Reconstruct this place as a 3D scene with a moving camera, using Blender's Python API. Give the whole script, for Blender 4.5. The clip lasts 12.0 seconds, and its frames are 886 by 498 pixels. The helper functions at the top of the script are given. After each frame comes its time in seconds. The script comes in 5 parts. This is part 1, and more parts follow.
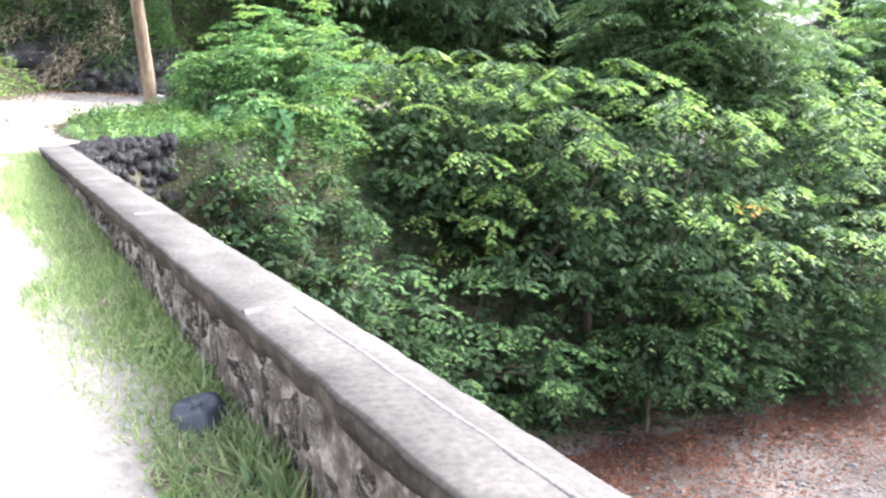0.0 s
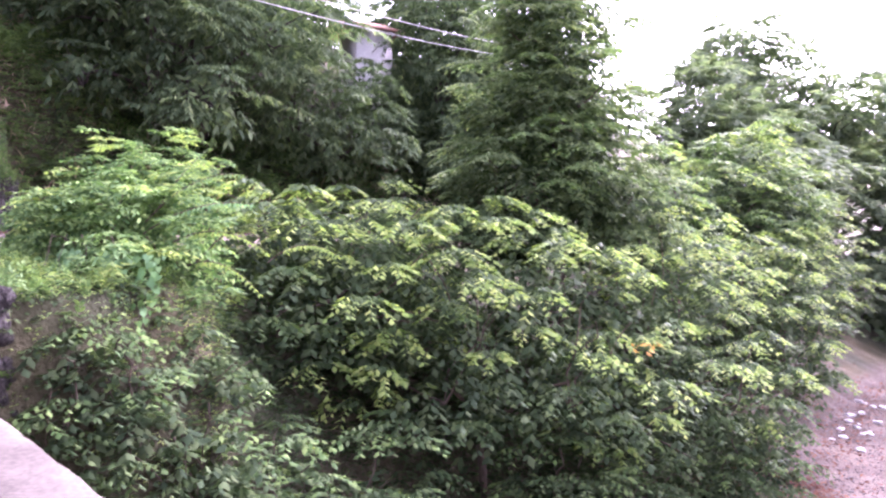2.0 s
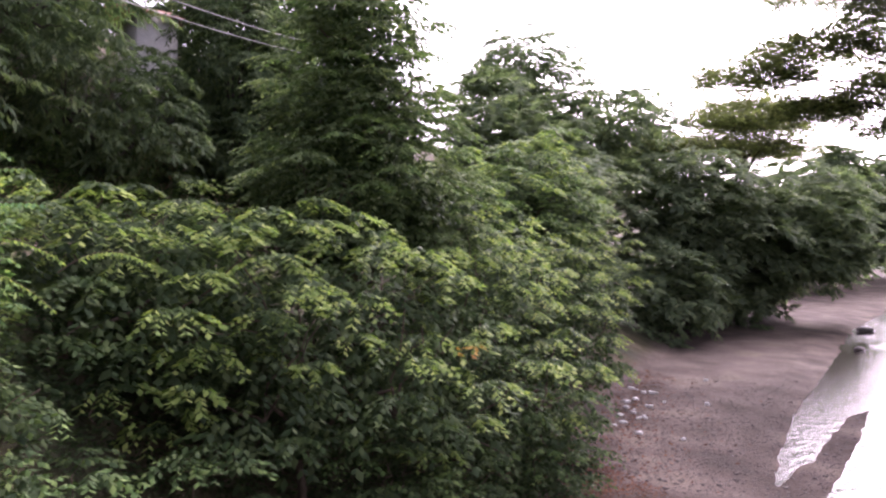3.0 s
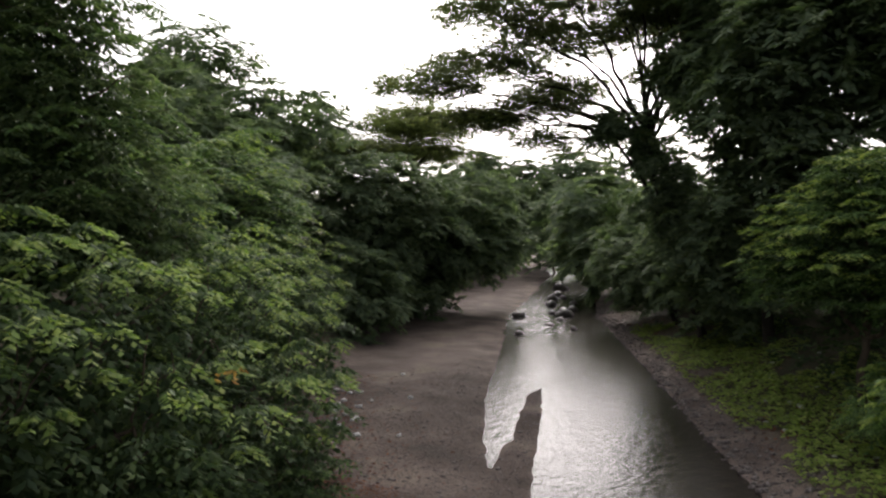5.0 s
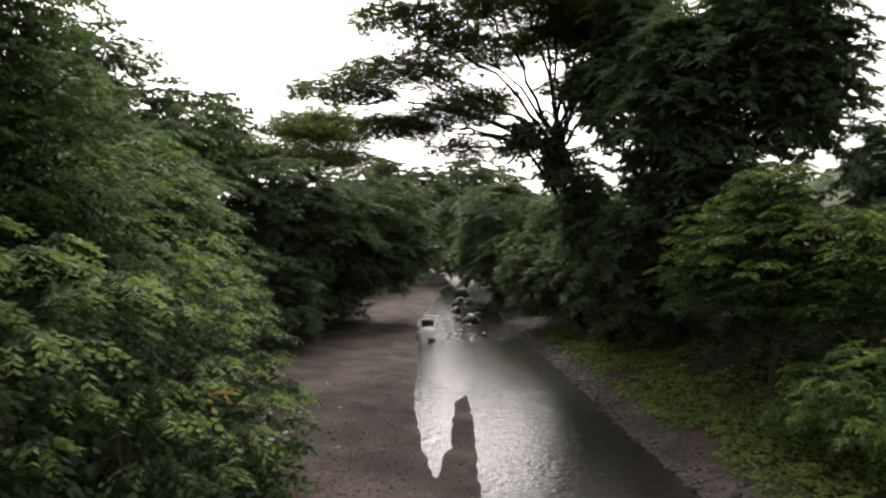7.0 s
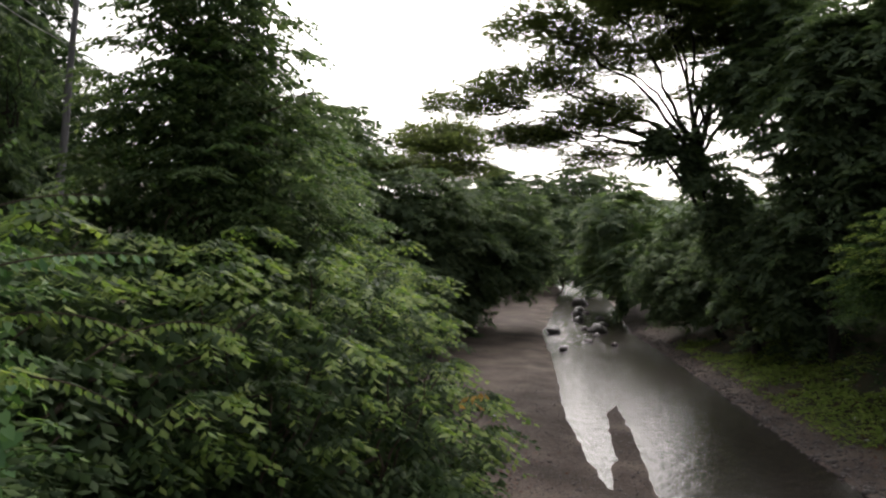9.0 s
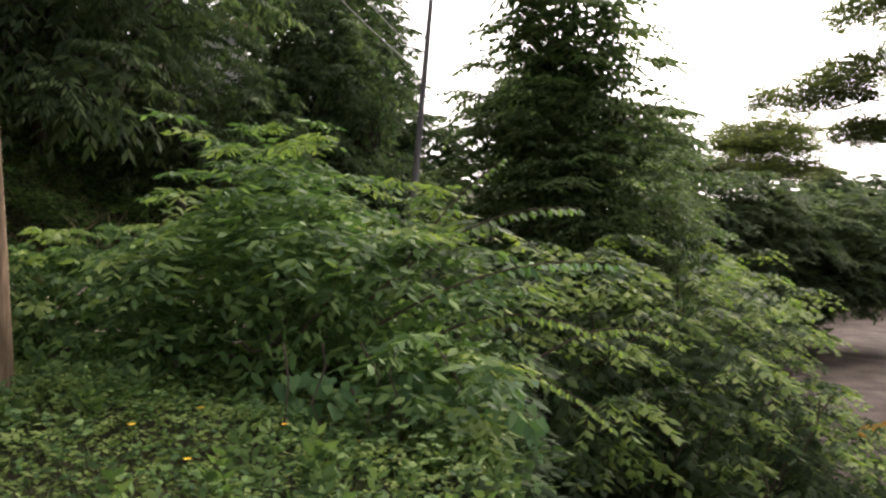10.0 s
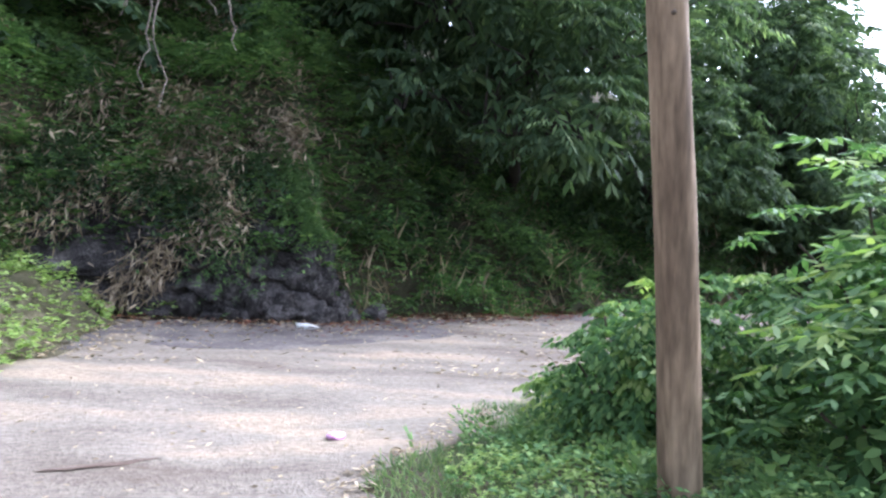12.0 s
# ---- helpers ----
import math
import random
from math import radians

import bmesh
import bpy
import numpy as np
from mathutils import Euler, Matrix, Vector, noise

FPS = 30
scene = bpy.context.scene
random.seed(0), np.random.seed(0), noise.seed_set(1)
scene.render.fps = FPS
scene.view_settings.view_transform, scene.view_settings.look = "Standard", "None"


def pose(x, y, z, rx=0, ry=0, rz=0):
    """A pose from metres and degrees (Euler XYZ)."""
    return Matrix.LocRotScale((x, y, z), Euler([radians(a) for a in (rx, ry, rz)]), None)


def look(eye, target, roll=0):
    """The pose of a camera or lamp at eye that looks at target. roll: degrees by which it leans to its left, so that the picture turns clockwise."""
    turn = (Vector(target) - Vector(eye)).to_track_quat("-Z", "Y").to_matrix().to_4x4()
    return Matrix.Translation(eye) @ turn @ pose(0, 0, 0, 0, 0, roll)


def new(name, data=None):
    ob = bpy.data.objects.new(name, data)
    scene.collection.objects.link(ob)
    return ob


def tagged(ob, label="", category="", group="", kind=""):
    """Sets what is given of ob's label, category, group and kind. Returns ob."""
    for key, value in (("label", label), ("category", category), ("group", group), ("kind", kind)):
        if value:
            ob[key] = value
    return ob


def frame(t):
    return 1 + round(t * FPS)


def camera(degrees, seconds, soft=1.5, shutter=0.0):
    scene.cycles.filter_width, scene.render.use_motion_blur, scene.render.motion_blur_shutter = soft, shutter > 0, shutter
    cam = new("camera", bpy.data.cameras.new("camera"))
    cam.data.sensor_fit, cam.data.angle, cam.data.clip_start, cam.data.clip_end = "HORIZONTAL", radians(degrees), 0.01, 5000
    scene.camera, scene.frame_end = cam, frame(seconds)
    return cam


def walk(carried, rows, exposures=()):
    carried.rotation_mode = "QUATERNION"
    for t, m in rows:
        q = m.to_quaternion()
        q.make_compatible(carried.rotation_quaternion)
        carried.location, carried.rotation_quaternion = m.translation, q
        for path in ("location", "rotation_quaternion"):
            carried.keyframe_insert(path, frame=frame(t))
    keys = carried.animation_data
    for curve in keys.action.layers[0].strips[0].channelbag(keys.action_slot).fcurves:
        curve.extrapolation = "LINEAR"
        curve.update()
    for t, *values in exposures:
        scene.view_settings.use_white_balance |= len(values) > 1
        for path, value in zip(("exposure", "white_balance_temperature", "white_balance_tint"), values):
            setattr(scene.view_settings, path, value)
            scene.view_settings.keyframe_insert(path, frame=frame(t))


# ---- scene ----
import collections

cam = camera(61.1, 12.0, 2.4)
PATH = [
    (0, (-0.000, -0.000, 1.574), (0.037, 1.955, 1.153), 1.5),
    (0.5, (-0.103, 0.385, 1.699), (-0.163, 2.339, 1.275), 1.5),
    (1, (-0.252, 0.770, 1.822), (-0.306, 2.753, 1.571), 1.6),
    (1.5, (-0.434, 1.056, 1.848), (-0.236, 3.043, 1.734), 1.4),
    (2, (-0.635, 1.410, 1.759), (-0.217, 3.365, 1.683), 1.4),
    (2.5, (-0.880, 1.853, 1.738), (-0.228, 3.743, 1.677), 1.4),
    (3, (-1.212, 2.328, 1.742), (-0.259, 4.085, 1.688), 1.4),
    (3.5, (-1.406, 2.836, 1.682), (-0.182, 4.416, 1.640), 1.1),
    (5.5, (-2.500, 4.774, 1.961), (-0.832, 5.876, 1.920), 0.4),
    (6, (-2.753, 5.217, 1.946), (-1.036, 6.242, 1.909), 0.5),
    (6.5, (-3.000, 5.740, 1.980), (-1.238, 6.685, 1.943), 0.6),
    (8.5, (-4.391, 7.801, 2.089), (-2.615, 8.721, 2.077), 0.5),
    (9, (-4.879, 8.501, 2.034), (-3.246, 9.655, 2.030), 0.4),
    (9.5, (-5.491, 8.963, 2.057), (-4.141, 10.438, 2.063), 0.7),
    (10, (-6.035, 9.415, 2.047), (-4.962, 11.103, 2.052), 0.9),
    (10.5, (-6.527, 9.948, 2.091), (-5.697, 11.767, 2.093), 1.1),
    (11, (-6.905, 10.500, 2.136), (-6.262, 12.394, 2.133), 1.1),
    (11.5, (-7.208, 10.997, 2.195), (-6.845, 12.963, 2.201), 1.1),
    (12, (-7.540, 11.429, 2.261), (-7.450, 13.426, 2.313), 1.5),
]
EXPO = [(0.0, 3.25, 5600, 13), (1.0, 3.0, 5250, 19), (1.4, 3.1, 5200, 23), (2.0, 3.25, 5750, 54), (2.5, 2.65, 5750, 60), (3.0, 1.8, 6250, 42), (3.6, 0.9, 6500, 18), (4.6, 0.58, 6550, 15), (5.5, 0.48, 6600, 15), (8.5, 0.46, 6600, 15),
        (9.0, 0.45, 6600, 13), (9.5, 0.5, 6700, 17), (10.0, 1.05, 6900, 19), (10.5, 2.25, 6450, 33), (11.0, 2.47, 5200, 24), (11.5, 2.4, 5200, 18), (12.0, 2.3, 5250, 16)]
walk(cam, [(t, look(eye, target, roll)) for t, eye, target, roll in PATH], EXPO)

# ---- light: a bright overcast sky, brightest over the river ----
world = bpy.data.worlds.new("world")
scene.world = world
world.use_nodes = True
wn = world.node_tree
sky = wn.nodes.new("ShaderNodeTexSky")
sky.sky_type, sky.sun_disc = "NISHITA", False
sky.sun_elevation, sky.sun_rotation = radians(38), radians(60)
sky.air_density, sky.dust_density, sky.ozone_density = 1.0, 6.0, 1.0
veil = wn.nodes.new("ShaderNodeHueSaturation")
veil.inputs["Saturation"].default_value = 0.22
wn.links.new(sky.outputs[0], veil.inputs["Color"])
wn.links.new(veil.outputs[0], wn.nodes["Background"].inputs[0])
wn.nodes["Background"].inputs[1].default_value = 0.15
sun = new("sun", bpy.data.lights.new("sun", "SUN"))
sun.data.energy, sun.data.angle, sun.data.color = 0.8, radians(30), (1.0, 0.95, 0.88)
sun.matrix_world = look((40, 23, 38), (0, 0, 0))


# ---- materials ----
def mat(name, rough=0.8, spec=0.3):
    m = bpy.data.materials.new(name)
    m.use_nodes = True
    b = m.node_tree.nodes["Principled BSDF"]
    b.inputs["Roughness"].default_value = rough
    b.inputs["Specular IOR Level"].default_value = spec
    return m, m.node_tree, b


def ramp(nt, src, stops):
    r = nt.nodes.new("ShaderNodeValToRGB")
    while len(r.color_ramp.elements) < len(stops):
        r.color_ramp.elements.new(0.5)
    for e, (p, c) in zip(r.color_ramp.elements, stops):
        e.position, e.color = p, (*c, 1)
    nt.links.new(src, r.inputs[0])
    return r.outputs[0]


def tex(nt, kind, scale, detail=6.0, stretch=(1, 1, 1)):
    tc = nt.nodes.new("ShaderNodeTexCoord")
    mp = nt.nodes.new("ShaderNodeMapping")
    mp.inputs["Scale"].default_value = stretch
    nt.links.new(tc.outputs["Object"], mp.inputs[0])
    n = nt.nodes.new(kind)
    n.inputs["Scale"].default_value = scale
    if "Detail" in n.inputs:
        n.inputs["Detail"].default_value = detail
    nt.links.new(mp.outputs[0], n.inputs["Vector"])
    return n


def mixc(nt, f, a, b, mode="MIX"):
    m = nt.nodes.new("ShaderNodeMix")
    m.data_type, m.blend_type = "RGBA", mode
    for sock, v in ((m.inputs[0], f), (m.inputs[6], a), (m.inputs[7], b)):
        if isinstance(v, bpy.types.NodeSocket):
            nt.links.new(v, sock)
        elif isinstance(v, tuple):
            sock.default_value = (*v, 1)
        else:
            sock.default_value = v
    return m.outputs[2]


def bump(nt, b, src, strength, dist):
    n = nt.nodes.new("ShaderNodeBump")
    n.inputs["Strength"].default_value, n.inputs["Distance"].default_value = strength, dist
    nt.links.new(src, n.inputs["Height"])
    nt.links.new(n.outputs[0], b.inputs["Normal"])


def leafy(name, dark, mid, light, rough=0.58, through_light=0.3, spec=0.15):
    """Leaf material: each leaf takes its own tone, patches vary slowly, some light shines through."""
    m, nt, b = mat(name, rough, spec)
    g = nt.nodes.new("ShaderNodeNewGeometry")
    c = ramp(nt, g.outputs["Random Per Island"], [(0.0, dark), (0.55, mid), (1.0, light)])
    n = tex(nt, "ShaderNodeTexNoise", 0.7, 3)
    c = mixc(nt, 0.55, c, ramp(nt, n.outputs[0], [(0.3, (0.55, 0.55, 0.55)), (0.7, (1.35, 1.3, 1.1))]), "MULTIPLY")
    nt.links.new(c, b.inputs["Base Color"])
    t = nt.nodes.new("ShaderNodeBsdfTranslucent")
    nt.links.new(mixc(nt, 1.0, c, (1.15, 1.25, 0.75), "MULTIPLY"), t.inputs[0])
    x = nt.nodes.new("ShaderNodeMixShader")
    x.inputs[0].default_value = through_light
    nt.links.new(b.outputs[0], x.inputs[1])
    nt.links.new(t.outputs[0], x.inputs[2])
    nt.links.new(x.outputs[0], nt.nodes["Material Output"].inputs[0])
    return m


def earthy(name, stops, scale, fine, rough=0.9, relief=0.5, dist=0.03, spec=0.2, stretch=(1, 1, 1), grain=0.6):
    """Soil, stone, concrete, bark: a slow stain and a fine grain, with relief."""
    m, nt, b = mat(name, rough, spec)
    a = tex(nt, "ShaderNodeTexNoise", scale, 8, stretch)
    f = tex(nt, "ShaderNodeTexNoise", fine, 6, stretch)
    c = ramp(nt, a.outputs[0], stops)
    c = mixc(nt, grain, c, ramp(nt, f.outputs[0], [(0.3, (0.45, 0.45, 0.45)), (0.7, (1.5, 1.5, 1.5))]), "MULTIPLY")
    nt.links.new(c, b.inputs["Base Color"])
    bump(nt, b, f.outputs[0], relief, dist)
    return m


LEAF_BUSH = leafy("bush_leaf", (0.034, 0.062, 0.028), (0.06, 0.102, 0.042), (0.106, 0.155, 0.064), 0.6, 0.3, 0.1)
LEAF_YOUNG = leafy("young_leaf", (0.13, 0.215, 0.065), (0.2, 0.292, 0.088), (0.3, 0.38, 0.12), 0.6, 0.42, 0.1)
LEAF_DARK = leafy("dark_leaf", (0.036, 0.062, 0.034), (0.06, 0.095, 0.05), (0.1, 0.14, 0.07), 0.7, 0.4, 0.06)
LEAF_CONE = leafy("cone_leaf", (0.07, 0.112, 0.055), (0.115, 0.17, 0.082), (0.175, 0.23, 0.108), 0.66, 0.38, 0.08)
# paler, bluer green: distance haze is put into this leaf colour
LEAF_HAZE = leafy("hazed_leaf", (0.09, 0.13, 0.085), (0.13, 0.185, 0.11), (0.19, 0.245, 0.14), 0.7, 0.42, 0.06)
LEAF_RAIN = leafy("rain_tree_leaf", (0.085, 0.11, 0.054), (0.13, 0.16, 0.074), (0.2, 0.225, 0.1), 0.6, 0.7)
LEAF_SHRUB = leafy("shrub_leaf", (0.062, 0.115, 0.045), (0.108, 0.185, 0.065), (0.18, 0.265, 0.095), 0.62, 0.32, 0.1)
LEAF_HEART = leafy("vine_leaf", (0.08, 0.17, 0.08), (0.12, 0.24, 0.1), (0.18, 0.31, 0.13))
LEAF_COVER = leafy("ground_cover_leaf", (0.16, 0.25, 0.075), (0.25, 0.355, 0.11), (0.37, 0.45, 0.18), 0.6, 0.42)
LEAF_CORNER = leafy("broad_shrub_leaf", (0.045, 0.095, 0.038), (0.1, 0.185, 0.068), (0.215, 0.325, 0.118), 0.62, 0.36, 0.1)
GRASS = leafy("grass_blade", (0.19, 0.28, 0.13), (0.32, 0.39, 0.2), (0.54, 0.55, 0.36), 0.6, 0.38)
GRASS_SOFT = leafy("soft_grass_blade", (0.1, 0.17, 0.08), (0.17, 0.25, 0.12), (0.28, 0.33, 0.18), 0.6, 0.38)
# pale lime leaf, with light from the open sky added to its colour
LEAF_LIME_LIT = leafy("sky_lit_lime_leaf", (0.17, 0.26, 0.065), (0.27, 0.37, 0.095), (0.4, 0.47, 0.15), 0.6, 0.42)
DRY = leafy("dry_blade", (0.14, 0.11, 0.08), (0.28, 0.22, 0.16), (0.48, 0.4, 0.3), 0.8, 0.2)
LITTER_LEAF = leafy("fallen_leaf", (0.07, 0.028, 0.018), (0.13, 0.05, 0.03), (0.21, 0.1, 0.055), 0.8, 0.1)
BARK = earthy("bark", [(0.3, (0.05, 0.04, 0.03)), (0.7, (0.13, 0.1, 0.075))], 3, 25, stretch=(1, 1, 0.2))
BARK_DARK = earthy("dark_bark", [(0.3, (0.018, 0.015, 0.012)), (0.7, (0.05, 0.042, 0.034))], 3, 20, stretch=(1, 1, 0.2))
POLE_WOOD = earthy("pole_wood", [(0.3, (0.095, 0.064, 0.041)), (0.5, (0.22, 0.156, 0.1)), (0.7, (0.32, 0.236, 0.158))], 3.0, 26, stretch=(1, 1, 0.18), relief=0.6, dist=0.01)
SOIL = earthy("soil", [(0.3, (0.09, 0.07, 0.045)), (0.7, (0.19, 0.145, 0.1))], 0.6, 12)
CONCRETE = earthy("concrete", [(0.3, (0.056, 0.048, 0.04)), (0.5, (0.084, 0.073, 0.061)), (0.72, (0.118, 0.102, 0.086))], 2.6, 38, relief=0.25, dist=0.005, grain=0.45)
MORTAR = earthy("mortar", [(0.35, (0.08, 0.072, 0.064)), (0.5, (0.12, 0.107, 0.096)), (0.65, (0.17, 0.152, 0.136))], 5, 60, relief=0.4, dist=0.006)
RUBBLE = earthy("rubble_bed", [(0.32, (0.045, 0.034, 0.025)), (0.5, (0.13, 0.1, 0.075)), (0.62, (0.27, 0.225, 0.18))], 8, 40, relief=0.8, dist=0.02)
DARK_PLASTER = earthy("dark_plaster", [(0.32, (0.03, 0.023, 0.017)), (0.55, (0.07, 0.055, 0.042)), (0.75, (0.16, 0.13, 0.1))], 5, 35, relief=0.7, dist=0.015)


def stone_material():
    """Brown wall stones, each of its own tone, some smeared with pale plaster."""
    m, nt, b = mat("wall_stone", 0.9, 0.2)
    info = nt.nodes.new("ShaderNodeObjectInfo")
    a = tex(nt, "ShaderNodeTexNoise", 1.3, 8)
    f = tex(nt, "ShaderNodeTexNoise", 5, 6)
    c = ramp(nt, info.outputs["Random"], [(0.0, (0.035, 0.027, 0.022)), (0.45, (0.095, 0.073, 0.056)), (0.75, (0.16, 0.13, 0.1)), (1.0, (0.3, 0.255, 0.21))])
    pale = ramp(nt, a.outputs[0], [(0.46, (0, 0, 0)), (0.62, (1, 1, 1))])
    c = mixc(nt, pale, c, (0.3, 0.255, 0.21))
    c = mixc(nt, 0.7, c, ramp(nt, f.outputs[0], [(0.3, (0.4, 0.38, 0.36)), (0.7, (1.5, 1.5, 1.5))]), "MULTIPLY")
    nt.links.new(c, b.inputs["Base Color"])
    bump(nt, b, f.outputs[0], 0.8, 0.1)
    return m


STONE = stone_material()
ROCK = earthy("cliff_rock", [(0.3, (0.022, 0.02, 0.02)), (0.5, (0.065, 0.058, 0.056)), (0.62, (0.11, 0.098, 0.094)), (0.75, (0.2, 0.18, 0.175))], 2.6, 16, relief=1.0, dist=0.1, grain=0.8)
WET_ROCK = earthy("river_rock", [(0.3, (0.025, 0.022, 0.02)), (0.7, (0.08, 0.07, 0.06))], 3, 14, rough=0.45, spec=0.5)
PLASTIC_DARK = earthy("dark_plastic", [(0.3, (0.012, 0.014, 0.02)), (0.7, (0.03, 0.033, 0.042))], 8, 30, rough=0.4, relief=0.2, spec=0.5)
WHITE_LITTER = earthy("white_litter", [(0.3, (0.5, 0.5, 0.5)), (0.7, (0.8, 0.8, 0.78))], 8, 30, rough=0.6, relief=0.2)
PINK = earthy("pink_wrapper", [(0.3, (0.6, 0.25, 0.5)), (0.7, (0.75, 0.45, 0.7))], 15, 40, rough=0.4)
BLUE = earthy("blue_plastic", [(0.3, (0.3, 0.45, 0.6)), (0.7, (0.45, 0.6, 0.7))], 15, 40, rough=0.4)
PETAL = earthy("yellow_petal", [(0.3, (0.8, 0.42, 0.01)), (0.7, (0.85, 0.55, 0.03))], 15, 40, rough=0.6)
WALL_PAINT = earthy("white_wall_paint", [(0.3, (0.6, 0.6, 0.58)), (0.7, (0.75, 0.75, 0.73))], 2, 20)
ROOF_RED = earthy("rusty_roof", [(0.3, (0.16, 0.08, 0.06)), (0.7, (0.28, 0.16, 0.12))], 2, 20)
WIRE = earthy("wire", [(0.3, (0.2, 0.2, 0.2)), (0.7, (0.35, 0.35, 0.35))], 2, 20)


def road_material():
    m, nt, b = mat("dirt_road", 0.95, 0.15)
    a = tex(nt, "ShaderNodeTexNoise", 0.8, 10, (0.5, 1.3, 1))
    f = tex(nt, "ShaderNodeTexNoise", 14, 8)
    v = tex(nt, "ShaderNodeTexVoronoi", 30)
    tc = nt.nodes.new("ShaderNodeTexCoord")
    xyz = nt.nodes.new("ShaderNodeSeparateXYZ")
    nt.links.new(tc.outputs["Object"], xyz.inputs[0])
    # paler colour towards the bridge deck, blended along y
    deck_pale = nt.nodes.new("ShaderNodeMapRange")
    deck_pale.inputs["From Min"].default_value, deck_pale.inputs["From Max"].default_value = 13.0, 8.0
    deck_pale.inputs["To Max"].default_value = 0.75
    nt.links.new(xyz.outputs[1], deck_pale.inputs[0])
    c = ramp(nt, a.outputs[0], [(0.3, (0.125, 0.1, 0.078)), (0.43, (0.17, 0.143, 0.116)), (0.52, (0.205, 0.176, 0.145)), (0.62, (0.265, 0.215, 0.16)), (0.75, (0.32, 0.255, 0.185))])
    c = mixc(nt, deck_pale.outputs[0], c, (0.25, 0.22, 0.183))
    c = mixc(nt, 0.5, c, ramp(nt, f.outputs[0], [(0.35, (0.55, 0.53, 0.52)), (0.65, (1.25, 1.25, 1.25))]), "MULTIPLY")
    nt.links.new(c, b.inputs["Base Color"])
    h = mixc(nt, 0.5, f.outputs[0], v.outputs[0])
    bump(nt, b, h, 0.6, 0.03)
    return m


def ground_material():
    """Gravel low by the river, brown forest soil on the banks."""
    m, nt, b = mat("ground", 0.9, 0.2)
    tc = nt.nodes.new("ShaderNodeTexCoord")
    xyz = nt.nodes.new("ShaderNodeSeparateXYZ")
    nt.links.new(tc.outputs["Object"], xyz.inputs[0])
    a = tex(nt, "ShaderNodeTexNoise", 0.35, 8)
    f = tex(nt, "ShaderNodeTexNoise", 9, 8)
    v = tex(nt, "ShaderNodeTexVoronoi", 11)
    gravel = ramp(nt, a.outputs[0], [(0.3, (0.039, 0.031, 0.027)), (0.5, (0.072, 0.057, 0.049)), (0.7, (0.122, 0.098, 0.084))])
    stones = ramp(nt, v.outputs["Color"], [(0.2, (0.5, 0.48, 0.46)), (0.6, (1.0, 1.0, 1.0)), (0.9, (1.9, 1.85, 1.8))])
    gravel = mixc(nt, 0.85, gravel, stones, "MULTIPLY")
    soil = ramp(nt, a.outputs[0], [(0.3, (0.035, 0.04, 0.02)), (0.5, (0.06, 0.055, 0.03)), (0.7, (0.1, 0.085, 0.05))])
    soil = mixc(nt, 0.5, soil, ramp(nt, f.outputs[0], [(0.3, (0.5, 0.5, 0.5)), (0.7, (1.4, 1.4, 1.4))]), "MULTIPLY")
    wobble = nt.nodes.new("ShaderNodeMath")
    wobble.operation = "MULTIPLY_ADD"
    wobble.inputs[1].default_value = 0.9
    nt.links.new(a.outputs[0], wobble.inputs[0])
    nt.links.new(xyz.outputs[2], wobble.inputs[2])
    mr = nt.nodes.new("ShaderNodeMapRange")
    mr.inputs["From Min"].default_value, mr.inputs["From Max"].default_value = -6.15, -5.7
    nt.links.new(wobble.outputs[0], mr.inputs[0])
    c = mixc(nt, mr.outputs[0], gravel, soil)
    nt.links.new(c, b.inputs["Base Color"])
    bump(nt, b, mixc(nt, 0.5, f.outputs[0], v.outputs[0]), 0.8, 0.06)
    return m


def water_material():
    m, nt, b = mat("river_water", 0.15, 0.5)
    b.inputs["Base Color"].default_value = (0.035, 0.03, 0.025, 1)
    b.inputs["IOR"].default_value = 1.33
    a = tex(nt, "ShaderNodeTexNoise", 1.3, 4, (1, 1.6, 1))
    f = tex(nt, "ShaderNodeTexNoise", 5, 3)
    bump(nt, b, mixc(nt, 0.4, a.outputs[0], f.outputs[0]), 0.42, 0.17)
    return m


ROAD, GROUND, WATER = road_material(), ground_material(), water_material()


# ---- tools ----
rng = np.random.default_rng(7)


def mesh_of(name, V, F, material, smooth=False):
    """A mesh from arrays: V (n, 3), F (m, 3) or (m, 4)."""
    V, F = np.asarray(V, np.float32), np.asarray(F, np.int32)
    me = bpy.data.meshes.new(name)
    k = F.shape[1]
    me.vertices.add(len(V))
    me.vertices.foreach_set("co", V.ravel())
    me.loops.add(F.size)
    me.loops.foreach_set("vertex_index", F.ravel())
    me.polygons.add(len(F))
    me.polygons.foreach_set("loop_start", np.arange(0, F.size, k, dtype=np.int32))
    if smooth:
        me.polygons.foreach_set("use_smooth", np.ones(len(F), bool))
    me.materials.append(material)
    me.update(calc_edges=True)
    return me


def thing(name, V, F, material, label="", category="", group="", kind="", smooth=False):
    return tagged(new(name, mesh_of(name, V, F, material, smooth)), label, category, group, kind)


def part(name, V, F, material, parent, label="", smooth=False, kind=""):
    ob = new(name, mesh_of(name, V, F, material, smooth))
    ob.parent = parent
    return tagged(ob, label, kind=kind)


def unit(a):
    return a / np.maximum(np.linalg.norm(a, axis=-1, keepdims=True), 1e-9)


def lumps(P, scale, seed=0):
    """A cheap smooth noise, about -1 to 1, at points P (n, 3)."""
    r = np.random.default_rng(seed)
    out = np.zeros(len(P))
    for k in range(5):
        d = unit(r.normal(size=3)) * scale * (1.0 + 0.45 * k)
        out += np.sin(P @ d + r.uniform(0, 6.28)) * np.sin(P @ np.roll(d, 1) * 0.8 + r.uniform(0, 6.28))
    return out / 2.2


